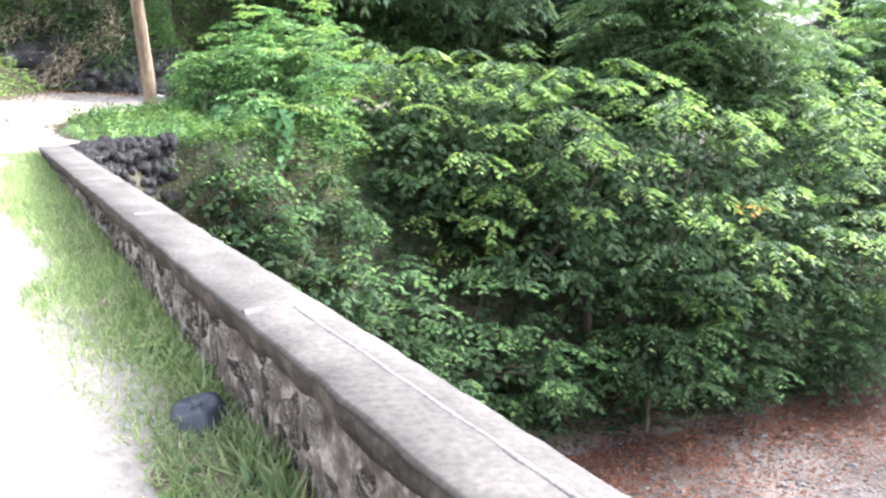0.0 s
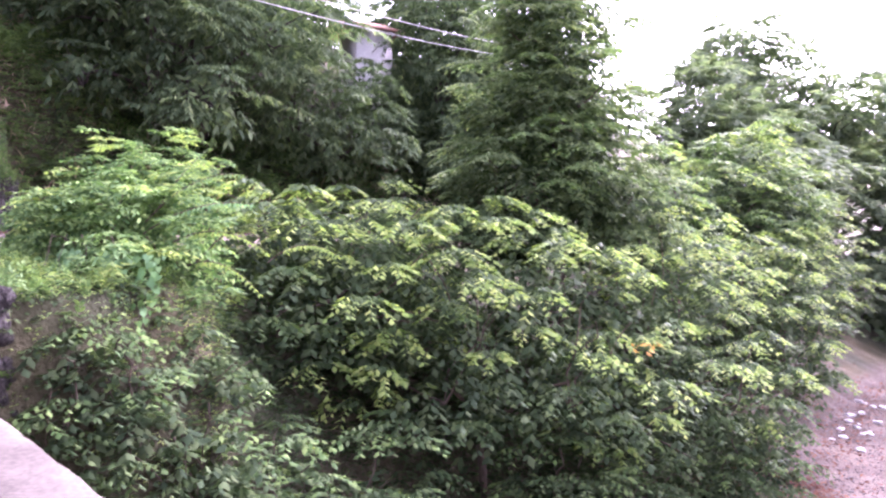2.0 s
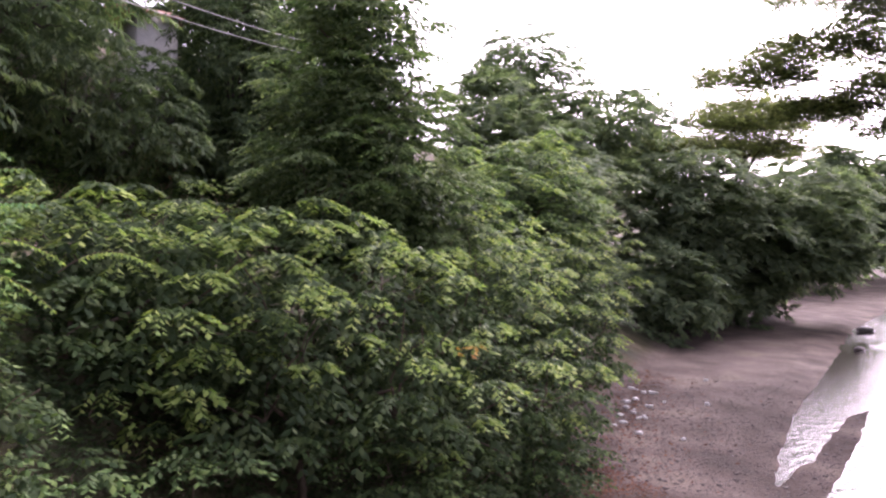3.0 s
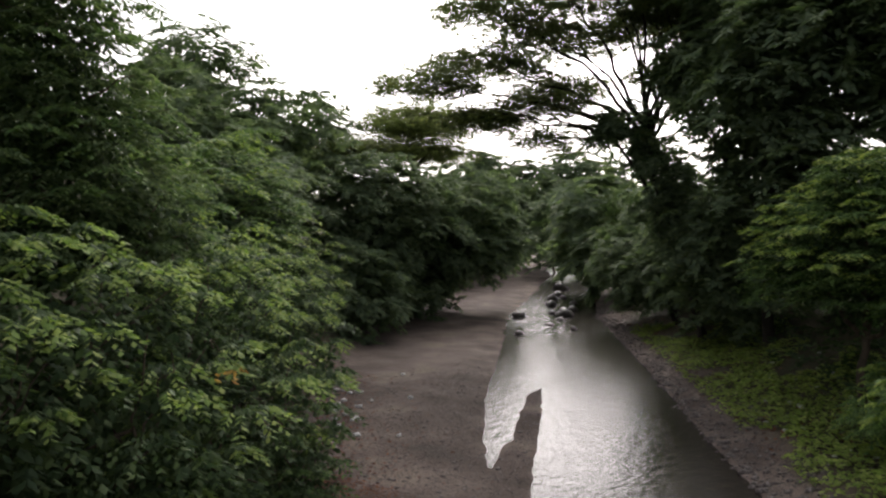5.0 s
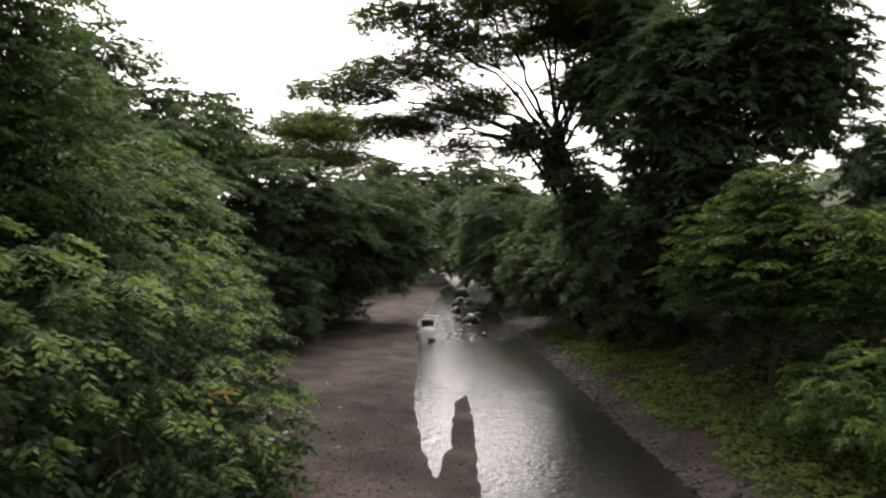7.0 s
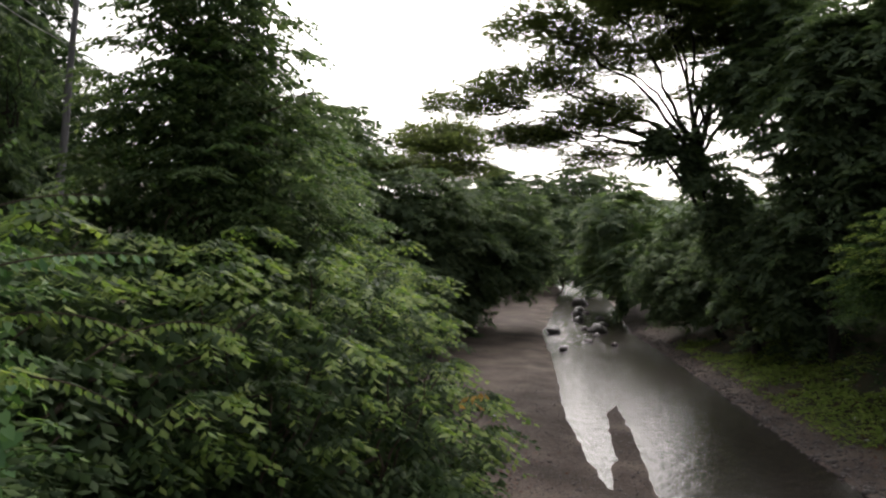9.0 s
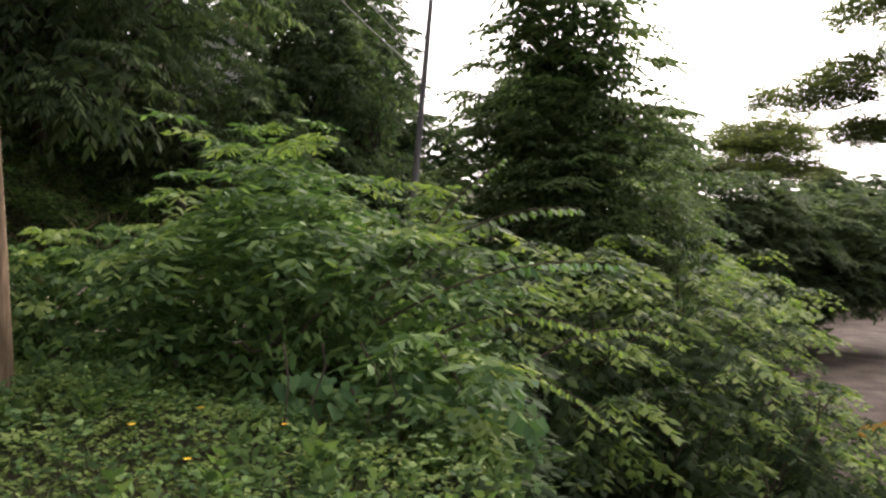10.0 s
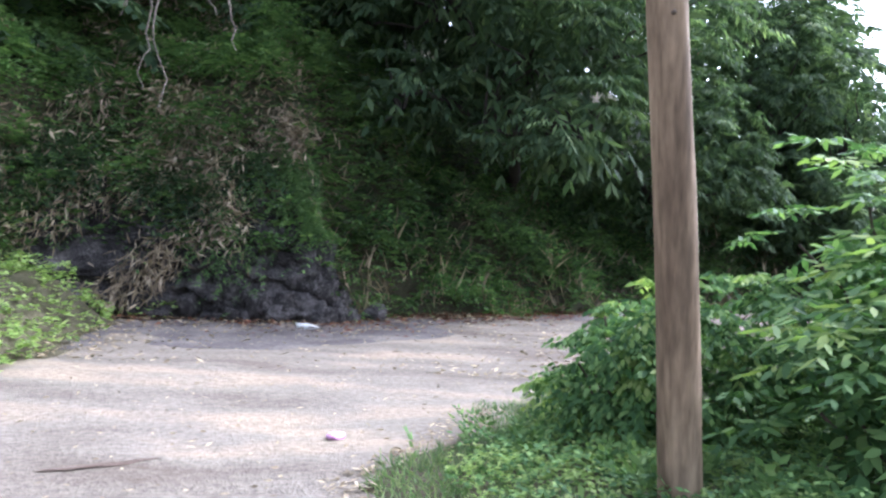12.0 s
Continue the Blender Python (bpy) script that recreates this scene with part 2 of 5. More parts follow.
def leaf_mesh(P, D, U, L, W, fold=0.25, droop=0.15, wide=0.45):
    """Pointed folded leaves: base P, way D, upper side U, length L, width W."""
    D = unit(D)
    S = unit(np.cross(D, U))
    N = unit(np.cross(S, D))
    L, W = np.asarray(L)[:, None], np.asarray(W)[:, None]
    mid = P + D * L * wide
    V = np.stack([P, mid - S * W / 2 - N * W * fold, P + D * L - N * L * droop, mid + S * W / 2 - N * W * fold], 1).reshape(-1, 3)
    b = np.arange(len(P))[:, None] * 4
    F = np.concatenate([b + [0, 2, 1], b + [0, 3, 2]], 1).reshape(-1, 3)
    return V, F


def lance_leaves(P, D, U, L, W, fold=0.2, droop=0.22):
    """Leaves of six corners with a drawn-out tip."""
    D = unit(D)
    S = unit(np.cross(D, U))
    N = unit(np.cross(S, D))
    L, W = np.asarray(L)[:, None], np.asarray(W)[:, None]
    a, b = P + D * L * 0.28 + N * L * 0.03, P + D * L * 0.62 - N * L * droop * 0.35
    V = np.stack([P, a - S * W * 0.46 - N * W * fold, b - S * W * 0.36 - N * W * fold, P + D * L - N * L * droop, b + S * W * 0.36 - N * W * fold, a + S * W * 0.46 - N * W * fold], 1).reshape(-1, 3)
    k = np.arange(len(P))[:, None] * 6
    return V, np.concatenate([k + [0, 2, 1], k + [0, 3, 2], k + [0, 4, 3], k + [0, 5, 4]], 1).reshape(-1, 3)


def sprays(P, D, length, pairs, leaf, width, droop=0.5, down=0.45, shape=leaf_mesh):
    """Leafy twigs from P along D that bow down, each with pairs of leaflets."""
    n = len(P)
    D = unit(D)
    side = unit(np.cross(D, [0, 0, 1.0]) + 1e-6)
    up = unit(np.cross(side, D))
    u = np.tile(np.linspace(0.15, 1.0, pairs), 2)
    sgn = np.repeat([1.0, -1.0], pairs)
    Ls = length[:, None, None]
    uu = u[None, :, None]
    pos = P[:, None] + D[:, None] * Ls * uu + np.array([0, 0, -1.0]) * Ls * droop * uu ** 2
    pos = pos + rng.normal(0, 0.015, pos.shape) * Ls
    way = side[:, None] * sgn[None, :, None] * 0.85 + D[:, None] * (0.45 + 0.5 * uu) + np.array([0, 0, -down])
    way = way + rng.normal(0, 0.13, way.shape)
    upv = np.broadcast_to(up[:, None], way.shape) + rng.normal(0, 0.15, way.shape)
    k = n * 2 * pairs
    L = leaf * rng.uniform(0.7, 1.25, k)
    return shape(pos.reshape(-1, 3), way.reshape(-1, 3), upv.reshape(-1, 3), L, L * width)


def pads(C, axis, radius, arms, pairs, leaf, width, droop, down, shape=leaf_mesh):
    """Umbrella-like tufts: arms of leaflets that spread from C round an axis and hang down."""
    axis = unit(axis)
    e1 = unit(np.cross(axis, [0.3, 1.0, 0.1]))
    e2 = np.cross(axis, e1)
    n = len(C)
    ang = (np.arange(arms) * 2 * np.pi / arms)[None] + rng.uniform(0, 6.28, (n, 1)) + rng.normal(0, 0.25, (n, arms))
    D = e1[:, None] * np.cos(ang)[..., None] + e2[:, None] * np.sin(ang)[..., None] + axis[:, None] * 0.45
    P = np.repeat(C, arms, 0)
    R = np.repeat(radius, arms) * rng.uniform(0.7, 1.2, n * arms)
    return sprays(P, D.reshape(-1, 3), R, pairs, leaf, width, droop, down, shape)


def shelves(C, H, radius, fronds, pairs, leaf, width, droop, down, spread=1.35, rise=0.3):
    """Flat fans of pinnate fronds that reach out along H and hang at their tips; also tells the outer leaves."""
    n = len(C)
    H = unit(H * [1, 1, 0] + 1e-6)
    S = np.column_stack([-H[:, 1], H[:, 0], 0 * H[:, 0]])
    ang = np.linspace(-spread, spread, fronds)[None] + rng.normal(0, 0.16, (n, fronds))
    reach = 0.62 + 0.38 * np.cos(ang)
    D = H[:, None] * np.cos(ang)[..., None] + S[:, None] * np.sin(ang)[..., None] + np.array([0, 0, rise]) + rng.normal(0, 0.07, (n, fronds, 3))
    P = np.repeat(C - H * radius[:, None] * 0.45, fronds, 0) + rng.normal(0, 0.05, (n * fronds, 3)) * np.repeat(radius, fronds)[:, None]
    R = np.repeat(radius, fronds) * reach.ravel() * rng.uniform(0.85, 1.2, n * fronds)
    V, F = sprays(P, D.reshape(-1, 3), R, pairs, leaf, width, droop, down)
    outer = np.tile(np.tile(np.linspace(0, 1, pairs), 2) > 0.4, n * fronds)
    return V, outer


def quads_to_leaves(V, pick):
    """The chosen leaves of a run of four-cornered leaves."""
    V = V.reshape(-1, 4, 3)[pick].reshape(-1, 3)
    b = np.arange(len(V) // 4)[:, None] * 4
    return V, np.concatenate([b + [0, 2, 1], b + [0, 3, 2]], 1).reshape(-1, 3)


def apart(P, gap):
    """Indices of points that keep their distance from one another, more so across than up and down."""
    Q = P / [1, 1, 0.62]
    cells, kept = collections.defaultdict(list), []
    for k, q in enumerate(Q):
        c = tuple(int(v) for v in np.floor(q / gap))
        near = [j for dx in (-1, 0, 1) for dy in (-1, 0, 1) for dz in (-1, 0, 1) for j in cells[(c[0] + dx, c[1] + dy, c[2] + dz)]]
        if not near or ((Q[near] - q) ** 2).sum(1).min() > gap * gap:
            cells[c].append(k)
            kept.append(k)
    return np.array(kept)


def join(*vf):
    V, F, o = [], [], 0
    for v, f in vf:
        V.append(v), F.append(f + o)
        o += len(v)
    return np.concatenate(V), np.concatenate(F)


def tube(pts, radii, sides=7):
    pts = np.asarray(pts, float)
    d = unit(np.gradient(pts, axis=0))
    ref = np.where(np.abs(d[:, 2:3]) > 0.9, [[1.0, 0, 0]], [[0, 0, 1.0]])
    s = unit(np.cross(d, ref))
    t = np.cross(d, s)
    a = np.linspace(0, 2 * np.pi, sides, endpoint=False)
    ring = s[:, None] * np.cos(a)[None, :, None] + t[:, None] * np.sin(a)[None, :, None]
    V = (pts[:, None] + ring * np.asarray(radii)[:, None, None]).reshape(-1, 3)
    i, j = np.meshgrid(np.arange(len(pts) - 1), np.arange(sides), indexing="ij")
    a0, a1 = i * sides + j, i * sides + (j + 1) % sides
    Q = np.stack([a0, a1, a1 + sides, a0 + sides], -1).reshape(-1, 4)
    return V, np.concatenate([Q[:, [0, 1, 2]], Q[:, [0, 2, 3]]])


def limb(a, b, r0, r1, sag=0.0, wiggle=0.06, n=7):
    """A crooked tapered branch from a to b."""
    a, b = np.asarray(a, float), np.asarray(b, float)
    u = np.linspace(0, 1, n)[:, None]
    p = a + (b - a) * u
    p[1:-1] += rng.normal(0, wiggle * np.linalg.norm(b - a) * 0.5, (n - 2, 3))
    p[:, 2] += sag * np.sin(u[:, 0] * np.pi)
    return tube(p, r0 + (r1 - r0) * u[:, 0] ** 0.8, 6)


def on_blobs(blobs, density, low=-0.5):
    """Points over ellipsoids (x, y, z, rx, ry, rz), with outward ways."""
    P, N = [], []
    for x, y, z, rx, ry, rz in blobs:
        r = (rx * ry * rz) ** (1 / 3)
        n = int(density * 12.6 * r * r)
        d = unit(rng.normal(size=(n, 3)))
        d = d[d[:, 2] > low]
        P.append(np.array([x, y, z]) + d * [rx, ry, rz] * rng.uniform(0.72, 1.0, (len(d), 1)))
        N.append(unit(d / [rx, ry, rz]))
    P, N = np.concatenate(P), np.concatenate(N)
    keep = np.ones(len(P), bool)
    for x, y, z, rx, ry, rz in blobs:
        keep &= (((P - [x, y, z]) / [rx, ry, rz]) ** 2).sum(1) > 0.42
    return P[keep], N[keep]


def layered_tree(name, base, blobs, label, category, leaf=0.17, width=0.5, pairs=6, radius=0.7, gap=0.55, fronds=6, trunk=0.15, old=LEAF_BUSH, young=LEAF_YOUNG, young_share=0.4,
                 bark=BARK, group="", low=-0.6, droop=0.5, down=0.5, limbs=6, fill=2.0, rag=0.5, bare=0.12, shade=LEAF_DARK, rise=0.3):
    """Trunk and limbs that carry flat, separate shelves of drooping fronds, with dark gaps between them."""
    ob = tagged(new(name), label, category, group)
    ob.location = base
    B = np.array(base, float)
    P, N = on_blobs(blobs, 5.0 / (gap * gap), low)
    order = rng.permutation(len(P))
    P, N = P[order], N[order]
    k = apart(P, gap)
    P, N = P[k], N[k]
    wave = lumps(P * [1, 1, 1.6], 0.62, 3 + len(blobs)) + rng.normal(0, 0.14, len(P))
    k = wave > np.quantile(wave, bare)
    P, N, wave = P[k], N[k], wave[k]
    P = P + N * (rag * np.clip(wave, -1, 1.0)[:, None]) * radius
    H = N + rng.normal(0, 0.3, N.shape) * [1, 1, 0]
    R = radius * rng.uniform(0.7, 1.3, len(P))
    V, outer = shelves(P - B, H, R, fronds, pairs, leaf, width, droop, down, rise=rise)
    per = fronds * pairs * 2
    # upward-facing tufts go bright: young growth and sky light share one colour
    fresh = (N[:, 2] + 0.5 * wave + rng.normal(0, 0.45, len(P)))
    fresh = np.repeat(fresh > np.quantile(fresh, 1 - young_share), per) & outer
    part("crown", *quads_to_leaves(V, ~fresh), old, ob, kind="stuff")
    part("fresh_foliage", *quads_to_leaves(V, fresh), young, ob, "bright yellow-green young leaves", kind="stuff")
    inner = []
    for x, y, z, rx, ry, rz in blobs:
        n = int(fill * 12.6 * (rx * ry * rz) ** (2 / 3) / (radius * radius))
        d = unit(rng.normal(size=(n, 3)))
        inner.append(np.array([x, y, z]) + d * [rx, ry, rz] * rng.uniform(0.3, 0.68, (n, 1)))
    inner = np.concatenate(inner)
    # the inner leaves' material puts the crown's inside shade into the colour
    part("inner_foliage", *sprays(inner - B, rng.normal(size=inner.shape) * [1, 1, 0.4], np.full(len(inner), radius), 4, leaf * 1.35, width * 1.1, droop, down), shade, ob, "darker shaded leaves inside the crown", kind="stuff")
    bits = []
    top = np.array(blobs[0][:3])
    fork = B + (top - B) * 0.45
    bits.append(limb([0, 0, -0.4], fork - B, trunk, trunk * 0.7))
    for x, y, z, rx, ry, rz in blobs:
        c = np.array([x, y, z])
        bits.append(limb(fork - B, c - B, trunk * 0.6, trunk * 0.3))
        for q in range(limbs):
            d = unit(rng.normal(size=3) + [0, 0, 0.2])
            bits.append(limb(c - B - [0, 0, rz * 0.3], c + d * [rx, ry, rz] * 0.95 - B, trunk * 0.28, 0.012))
    part("trunk", *join(*bits), bark, ob, smooth=True)
    return ob


def tree(name, base, blobs, label, category, leaf=0.15, width=0.42, density=9.0, pairs=6, spray=0.6, trunk=0.2, old=LEAF_BUSH, young=LEAF_YOUNG,
         young_share=0.16, gaps=0.1, bark=BARK, group="", low=-0.55, lift=0.35, clump=1.2, droop=0.5, down=0.45, limbs=5, fill=0.2, arms=5, voids=-0.6, rag=0.55, shape=leaf_mesh, inside=1.5):
    """Trunk, limbs into every part of the crown, and a crown of leafy twigs in layers with gaps."""
    ob = tagged(new(name), label, category, group)
    ob.location = base
    B = np.array(base, float)
    P, N = on_blobs(blobs, density / arms, low)
    layer = lumps(P * [1, 1, 2.6], clump, 3 + len(blobs)) + rng.normal(0, 0.12, len(P))
    keep = (layer > gaps - 0.55) & (lumps(P, 0.42 * clump, 17 + len(blobs)) + rng.normal(0, 0.1, len(P)) > voids - 0.35 * np.clip(N[:, 2], -0.5, 1))
    P, N, layer = P[keep], N[keep], layer[keep]
    out = P + N * (rag * np.clip(layer, -1, 1.2)[:, None]) * spray
    way = N * [0.5, 0.5, 0.3] + [0, 0, lift + 0.45] + rng.normal(0, 0.18, P.shape)
    ln = 0.78 * spray * rng.uniform(0.65, 1.3, len(P))
    # upper outer tufts go bright: young leaves, with top light in the colour
    fresh = (layer > np.quantile(layer, 1 - 1.8 * young_share)) & (N[:, 2] > -0.2) & (rng.random(len(P)) < 0.6)
    inner = []
    for x, y, z, rx, ry, rz in blobs:
        n = int(density * fill * 12.6 * (rx * ry * rz) ** (2 / 3))
        d = unit(rng.normal(size=(n, 3)))
        inner.append(np.array([x, y, z]) + d * [rx, ry, rz] * rng.uniform(0.3, 0.68, (n, 1)))
    inner = np.concatenate(inner)
    VF = sprays(inner - B, rng.normal(size=inner.shape), np.full(len(inner), spray), max(3, pairs - 3), leaf * inside, width * 1.2, droop, down, shape)
    V, F = join(pads(out[~fresh] - B, way[~fresh], ln[~fresh], arms, pairs, leaf, width, droop, down, shape), VF)
    part("crown", V, F, old, ob, kind="stuff")
    if fresh.any():
        V, F = pads(out[fresh] - B, way[fresh], ln[fresh], arms, pairs, leaf, width, droop, down, shape)
        part("fresh_foliage", V, F, young, ob, "bright yellow-green young leaves", kind="stuff")
    bits = []
    top = np.array(blobs[0][:3])
    fork = B + (top - B) * 0.45
    bits.append(limb([0, 0, -0.4], fork - B, trunk, trunk * 0.7))
    for x, y, z, rx, ry, rz in blobs:
        c = np.array([x, y, z])
        bits.append(limb(fork - B, c - B, trunk * 0.6, trunk * 0.3))
        for k in range(limbs):
            d = unit(rng.normal(size=3) + [0, 0, 0.3])
            bits.append(limb(c - B - [0, 0, rz * 0.3], c + d * [rx, ry, rz] * 0.8 - B, trunk * 0.28, 0.012))
    V, F = join(*bits)
    part("trunk", V, F, bark, ob, smooth=True)
    return ob


# ---- plan ----
END = np.array([-5.05, 9.82])            # where the parapet ends
ALONG = np.array([0.534, -0.845])        # back along the parapet
RIGHT = np.array([0.845, 0.534])         # towards the river view
WATER_Z = -6.92
SHORE = np.array([(-60, -26), (-14, 2.5), (-5.7, 9.0), (-4.2, 10.2), (-3.7, 11.8), (-1.5, 12.6), (2.5, 15.5), (10.1, 19), (16.3, 23.6), (27.8, 33.7), (43.9, 45.5), (86, 66), (107, 81), (225, 140), (600, 320)], float)
EDGE = np.array([(-60, -23), (-15, 4.5), (-6.1, 9.5), (-4.75, 10.25), (-4.5, 12), (-3.3, 12.9), (-2.4, 14.5), (-2.2, 17), (-1.5, 21), (1, 27), (6, 32.5), (14, 39), (35, 58), (80, 92), (200, 175), (600, 420)], float)
FAR_SHORE = np.array([(-60, -44), (0, -5.5), (10, 1.5), (24.3, 10.3), (31, 14.3), (44.1, 21.7), (72.8, 38.6), (125.7, 63.5), (180, 92), (600, 300)], float)
HILL = np.array([(-90, -10), (-24, 12), (-17.5, 22), (-14.4, 28.1), (-9.2, 28.1), (-8.4, 30.2), (-5, 31.9), (0, 36), (8, 42.5), (20, 53), (40, 76), (90, 118), (300, 260), (600, 480)], float)
CHANNEL = np.array([(20.9, 19.1), (24.4, 21.6), (28, 23.9), (32.3, 26.6), (42, 31.9), (67, 45.9), (106.7, 63.9), (180, 99), (400, 205), (400, 200), (180, 92), (125.7, 63.5), (72.8, 38.6), (44.1, 21.7), (31, 14.3), (24.3, 10.3), (10, 1.5), (0, -5.5), (-40, -32), (-40, -22), (0, 5.5), (10, 11.3), (19.8, 16.7), (23.2, 18.45), (27.8, 20.65), (36.2, 25.2), (33.6, 24.75), (29.3, 22.75), (25.0, 20.85)], float)
ROAD_EDGE = np.array([(9.7, -14.5), (-5.45, 9.6), (-5.15, 10.5), (-5.4, 11.9), (-6.4, 13.5), (-7.4, 15.4), (-7.85, 17), (-7.1, 18.6), (-6.5, 20.6), (-5.2, 23), (-3.5, 26.5), (1, 31), (9, 37), (9, 41), (0, 34.8), (-5, 30.9), (-8.4, 29.2), (-9.4, 27.4), (-13.4, 27.0), (-12.9, 25.5), (-12.5, 21.5), (-12.6, 15), (-9.8, 7.9), (5.7, -16.6)], float)


def line_dist(P, line):
    """Distance to a polyline; positive on its left."""
    best = np.full(len(P), 1e9)
    sign = np.ones(len(P))
    for a, b in zip(line[:-1], line[1:]):
        ab = b - a
        t = np.clip(((P - a) @ ab) / (ab @ ab), 0, 1)
        d = np.linalg.norm(P - a - t[:, None] * ab, axis=1)
        c = np.sign(ab[0] * (P[:, 1] - a[1]) - ab[1] * (P[:, 0] - a[0]))
        closer = d < best - 1e-9
        best, sign = np.where(closer, d, best), np.where(closer, c, sign)
    return best * sign


def poly_dist(P, poly):
    """Distance to a closed outline; positive outside."""
    ring = np.vstack([poly, poly[:1]])
    inside = np.zeros(len(P), bool)
    for a, b in zip(ring[:-1], ring[1:]):
        cross = (a[1] > P[:, 1]) != (b[1] > P[:, 1])
        inside ^= cross & (P[:, 0] < (b[0] - a[0]) * (P[:, 1] - a[1]) / (b[1] - a[1] + 1e-12) + a[0])
    d = np.abs(line_dist(P, ring))
    return np.where(inside, -d, d)


def level(P):
    """Height of the road and of the ground beside it."""
    q = (P - END) @ -ALONG
    z = 0.5 + 0.055 * np.clip(q, -11, 0) + 0.012 * np.clip(q, 0, 10) + 0.045 * np.clip(q - 10, 0, 9)
    return z


def soft(x, a, b):
    t = np.clip((x - a) / (b - a), 0, 1)
    return t * t * (3 - 2 * t)


def height(P):
    """Height of the ground."""
    P3 = np.column_stack([P, np.zeros(len(P))])
    s, e, f, h = line_dist(P, SHORE), line_dist(P, EDGE), line_dist(P, FAR_SHORE), line_dist(P, HILL)
    bed = WATER_Z + np.clip(np.where(poly_dist(P, CHANNEL) < 0, 0.3, 0.11) * poly_dist(P, CHANNEL), -0.4, 0.22) + (0.01 + 0.03 * soft(poly_dist(P, CHANNEL), 0.5, 2)) * lumps(P3, 0.9, 5) + 0.011 * lumps(P3, 1.9, 6)
    top = level(P)
    top = top + 0.32 * np.exp(-((P - [-5.2, 15.6]) ** 2).sum(1) / 5.0)
    top = top + 1.0 * soft(-12.9 - P[:, 0], 0, 1.3) * soft(26.8 - P[:, 1], 0, 1.5) * soft(P[:, 1], 10, 20)
    top = top + 0.06 * lumps(P3, 1.3, 8)
    rise = np.clip(1.4 * h, 0, 3) + 0.8 * np.clip(h - 2.2, 0, 14) + 0.22 * np.clip(h - 18, 0, 150)
    rise = rise + 1.5 * np.clip(h, 0, 1.7) * soft(-6.8 - P[:, 0], 0, 2.2) * soft(P[:, 1], 24, 26)
    top = np.where(h > 0, top + rise * (1 + 0.06 * lumps(P3, 0.5, 9)), top)
    t = np.clip(s / (np.abs(s) + np.abs(e) + 1e-6), 0, 1)
    bank = -6.7 + (top + 6.7) * (0.7 * t + 0.3 * soft(t, 0, 1)) + 0.12 * lumps(P3, 1.1, 10)
    z = np.where(s < 0, bed, np.where(e > 0, top, bank))
    d = -f
    right = WATER_Z + 0.2 * np.clip(d, 0, 5) + 0.5 * np.clip(d - 5, 0, 13) + 0.18 * np.clip(d - 40, 0, 260) + 0.08 * lumps(P3, 1.0, 11)
    return np.where((d > 0) & (s < 0), right, z)


def at(x, y):
    return float(height(np.array([[x, y]], float))[0])


def grid(xs, ys):
    X, Y = np.meshgrid(xs, ys, indexing="ij")
    P = np.column_stack([X.ravel(), Y.ravel()])
    i, j = np.meshgrid(np.arange(len(xs) - 1), np.arange(len(ys) - 1), indexing="ij")
    a = i * len(ys) + j
    return P, np.stack([a, a + len(ys), a + len(ys) + 1, a + 1], -1).reshape(-1, 4)


def spaced(lo, hi, step, out_lo, out_hi):
    mid = np.arange(lo, hi, step)
    a, b, w = [], [], step
    x = lo
    while x > out_lo:
        w *= 1.14
        x -= w
        a.append(x)
    x, w = mid[-1], step
    while x < out_hi:
        w *= 1.1
        x += w
        b.append(x)
    return np.concatenate([a[::-1], mid, b])


# ---- ground, road, river, bridge ----
P, F = grid(spaced(-17, 46, 0.26, -900, 1500), spaced(-2, 42, 0.26, -900, 1500))
Z = height(P)
Z -= 0.08 * (poly_dist(P, ROAD_EDGE) < -0.1) * (line_dist(P, EDGE) > 0)
thing("ground", np.column_stack([P, Z]), F, GROUND, "brown gravel riverbed and wooded earth banks", "ground", kind="structure", smooth=True)

P, F = grid(np.arange(-16, 12, 0.2), np.arange(-18, 42, 0.2))
d = 0.14 - poly_dist(P, ROAD_EDGE) + 0.06 * lumps(np.column_stack([P, P[:, 0] * 0]), 2.2, 21)
F = F[(d[F] > -0.45).all(1)]
P3 = np.column_stack([P, P[:, 0] * 0])
Z = level(P) + 0.015 + np.clip(d, -0.5, 0.2) * 0.1 + 0.018 * lumps(P3, 2.4, 22) + 0.03 * lumps(P3, 0.7, 23)
used, inv = np.unique(F, return_inverse=True)
thing("road", np.column_stack([P, Z])[used], inv.reshape(-1, 4), ROAD, "pale dusty unpaved road bending round the corner", "road", kind="structure", smooth=True)

us = np.concatenate([np.linspace(-60, 36, 40), np.linspace(36.4, 125, 260), np.linspace(130, 600, 30)])
near_side = np.interp(us, SHORE[:, 0], SHORE[:, 1])
far_side = np.interp(us, FAR_SHORE[:, 0], FAR_SHORE[:, 1])
across = np.linspace(0, 1, 90)
V = np.array([(x, a + (b - a) * v, WATER_Z) for x, a, b in zip(us, near_side, far_side) for v in across])
V[:, 2] += 0.05 * soft(V[:, 0], 44, 62) * (lumps(V, 2.6, 19) + 0.6 * lumps(V, 5.5, 20))
i, j = np.meshgrid(np.arange(len(us) - 1), np.arange(89), indexing="ij")
a = i * 90 + j
thing("river_water", V, np.stack([a, a + 90, a + 91, a + 1], -1).reshape(-1, 4), WATER, "shallow rippled river mirroring the white sky", "water", kind="structure", smooth=True)


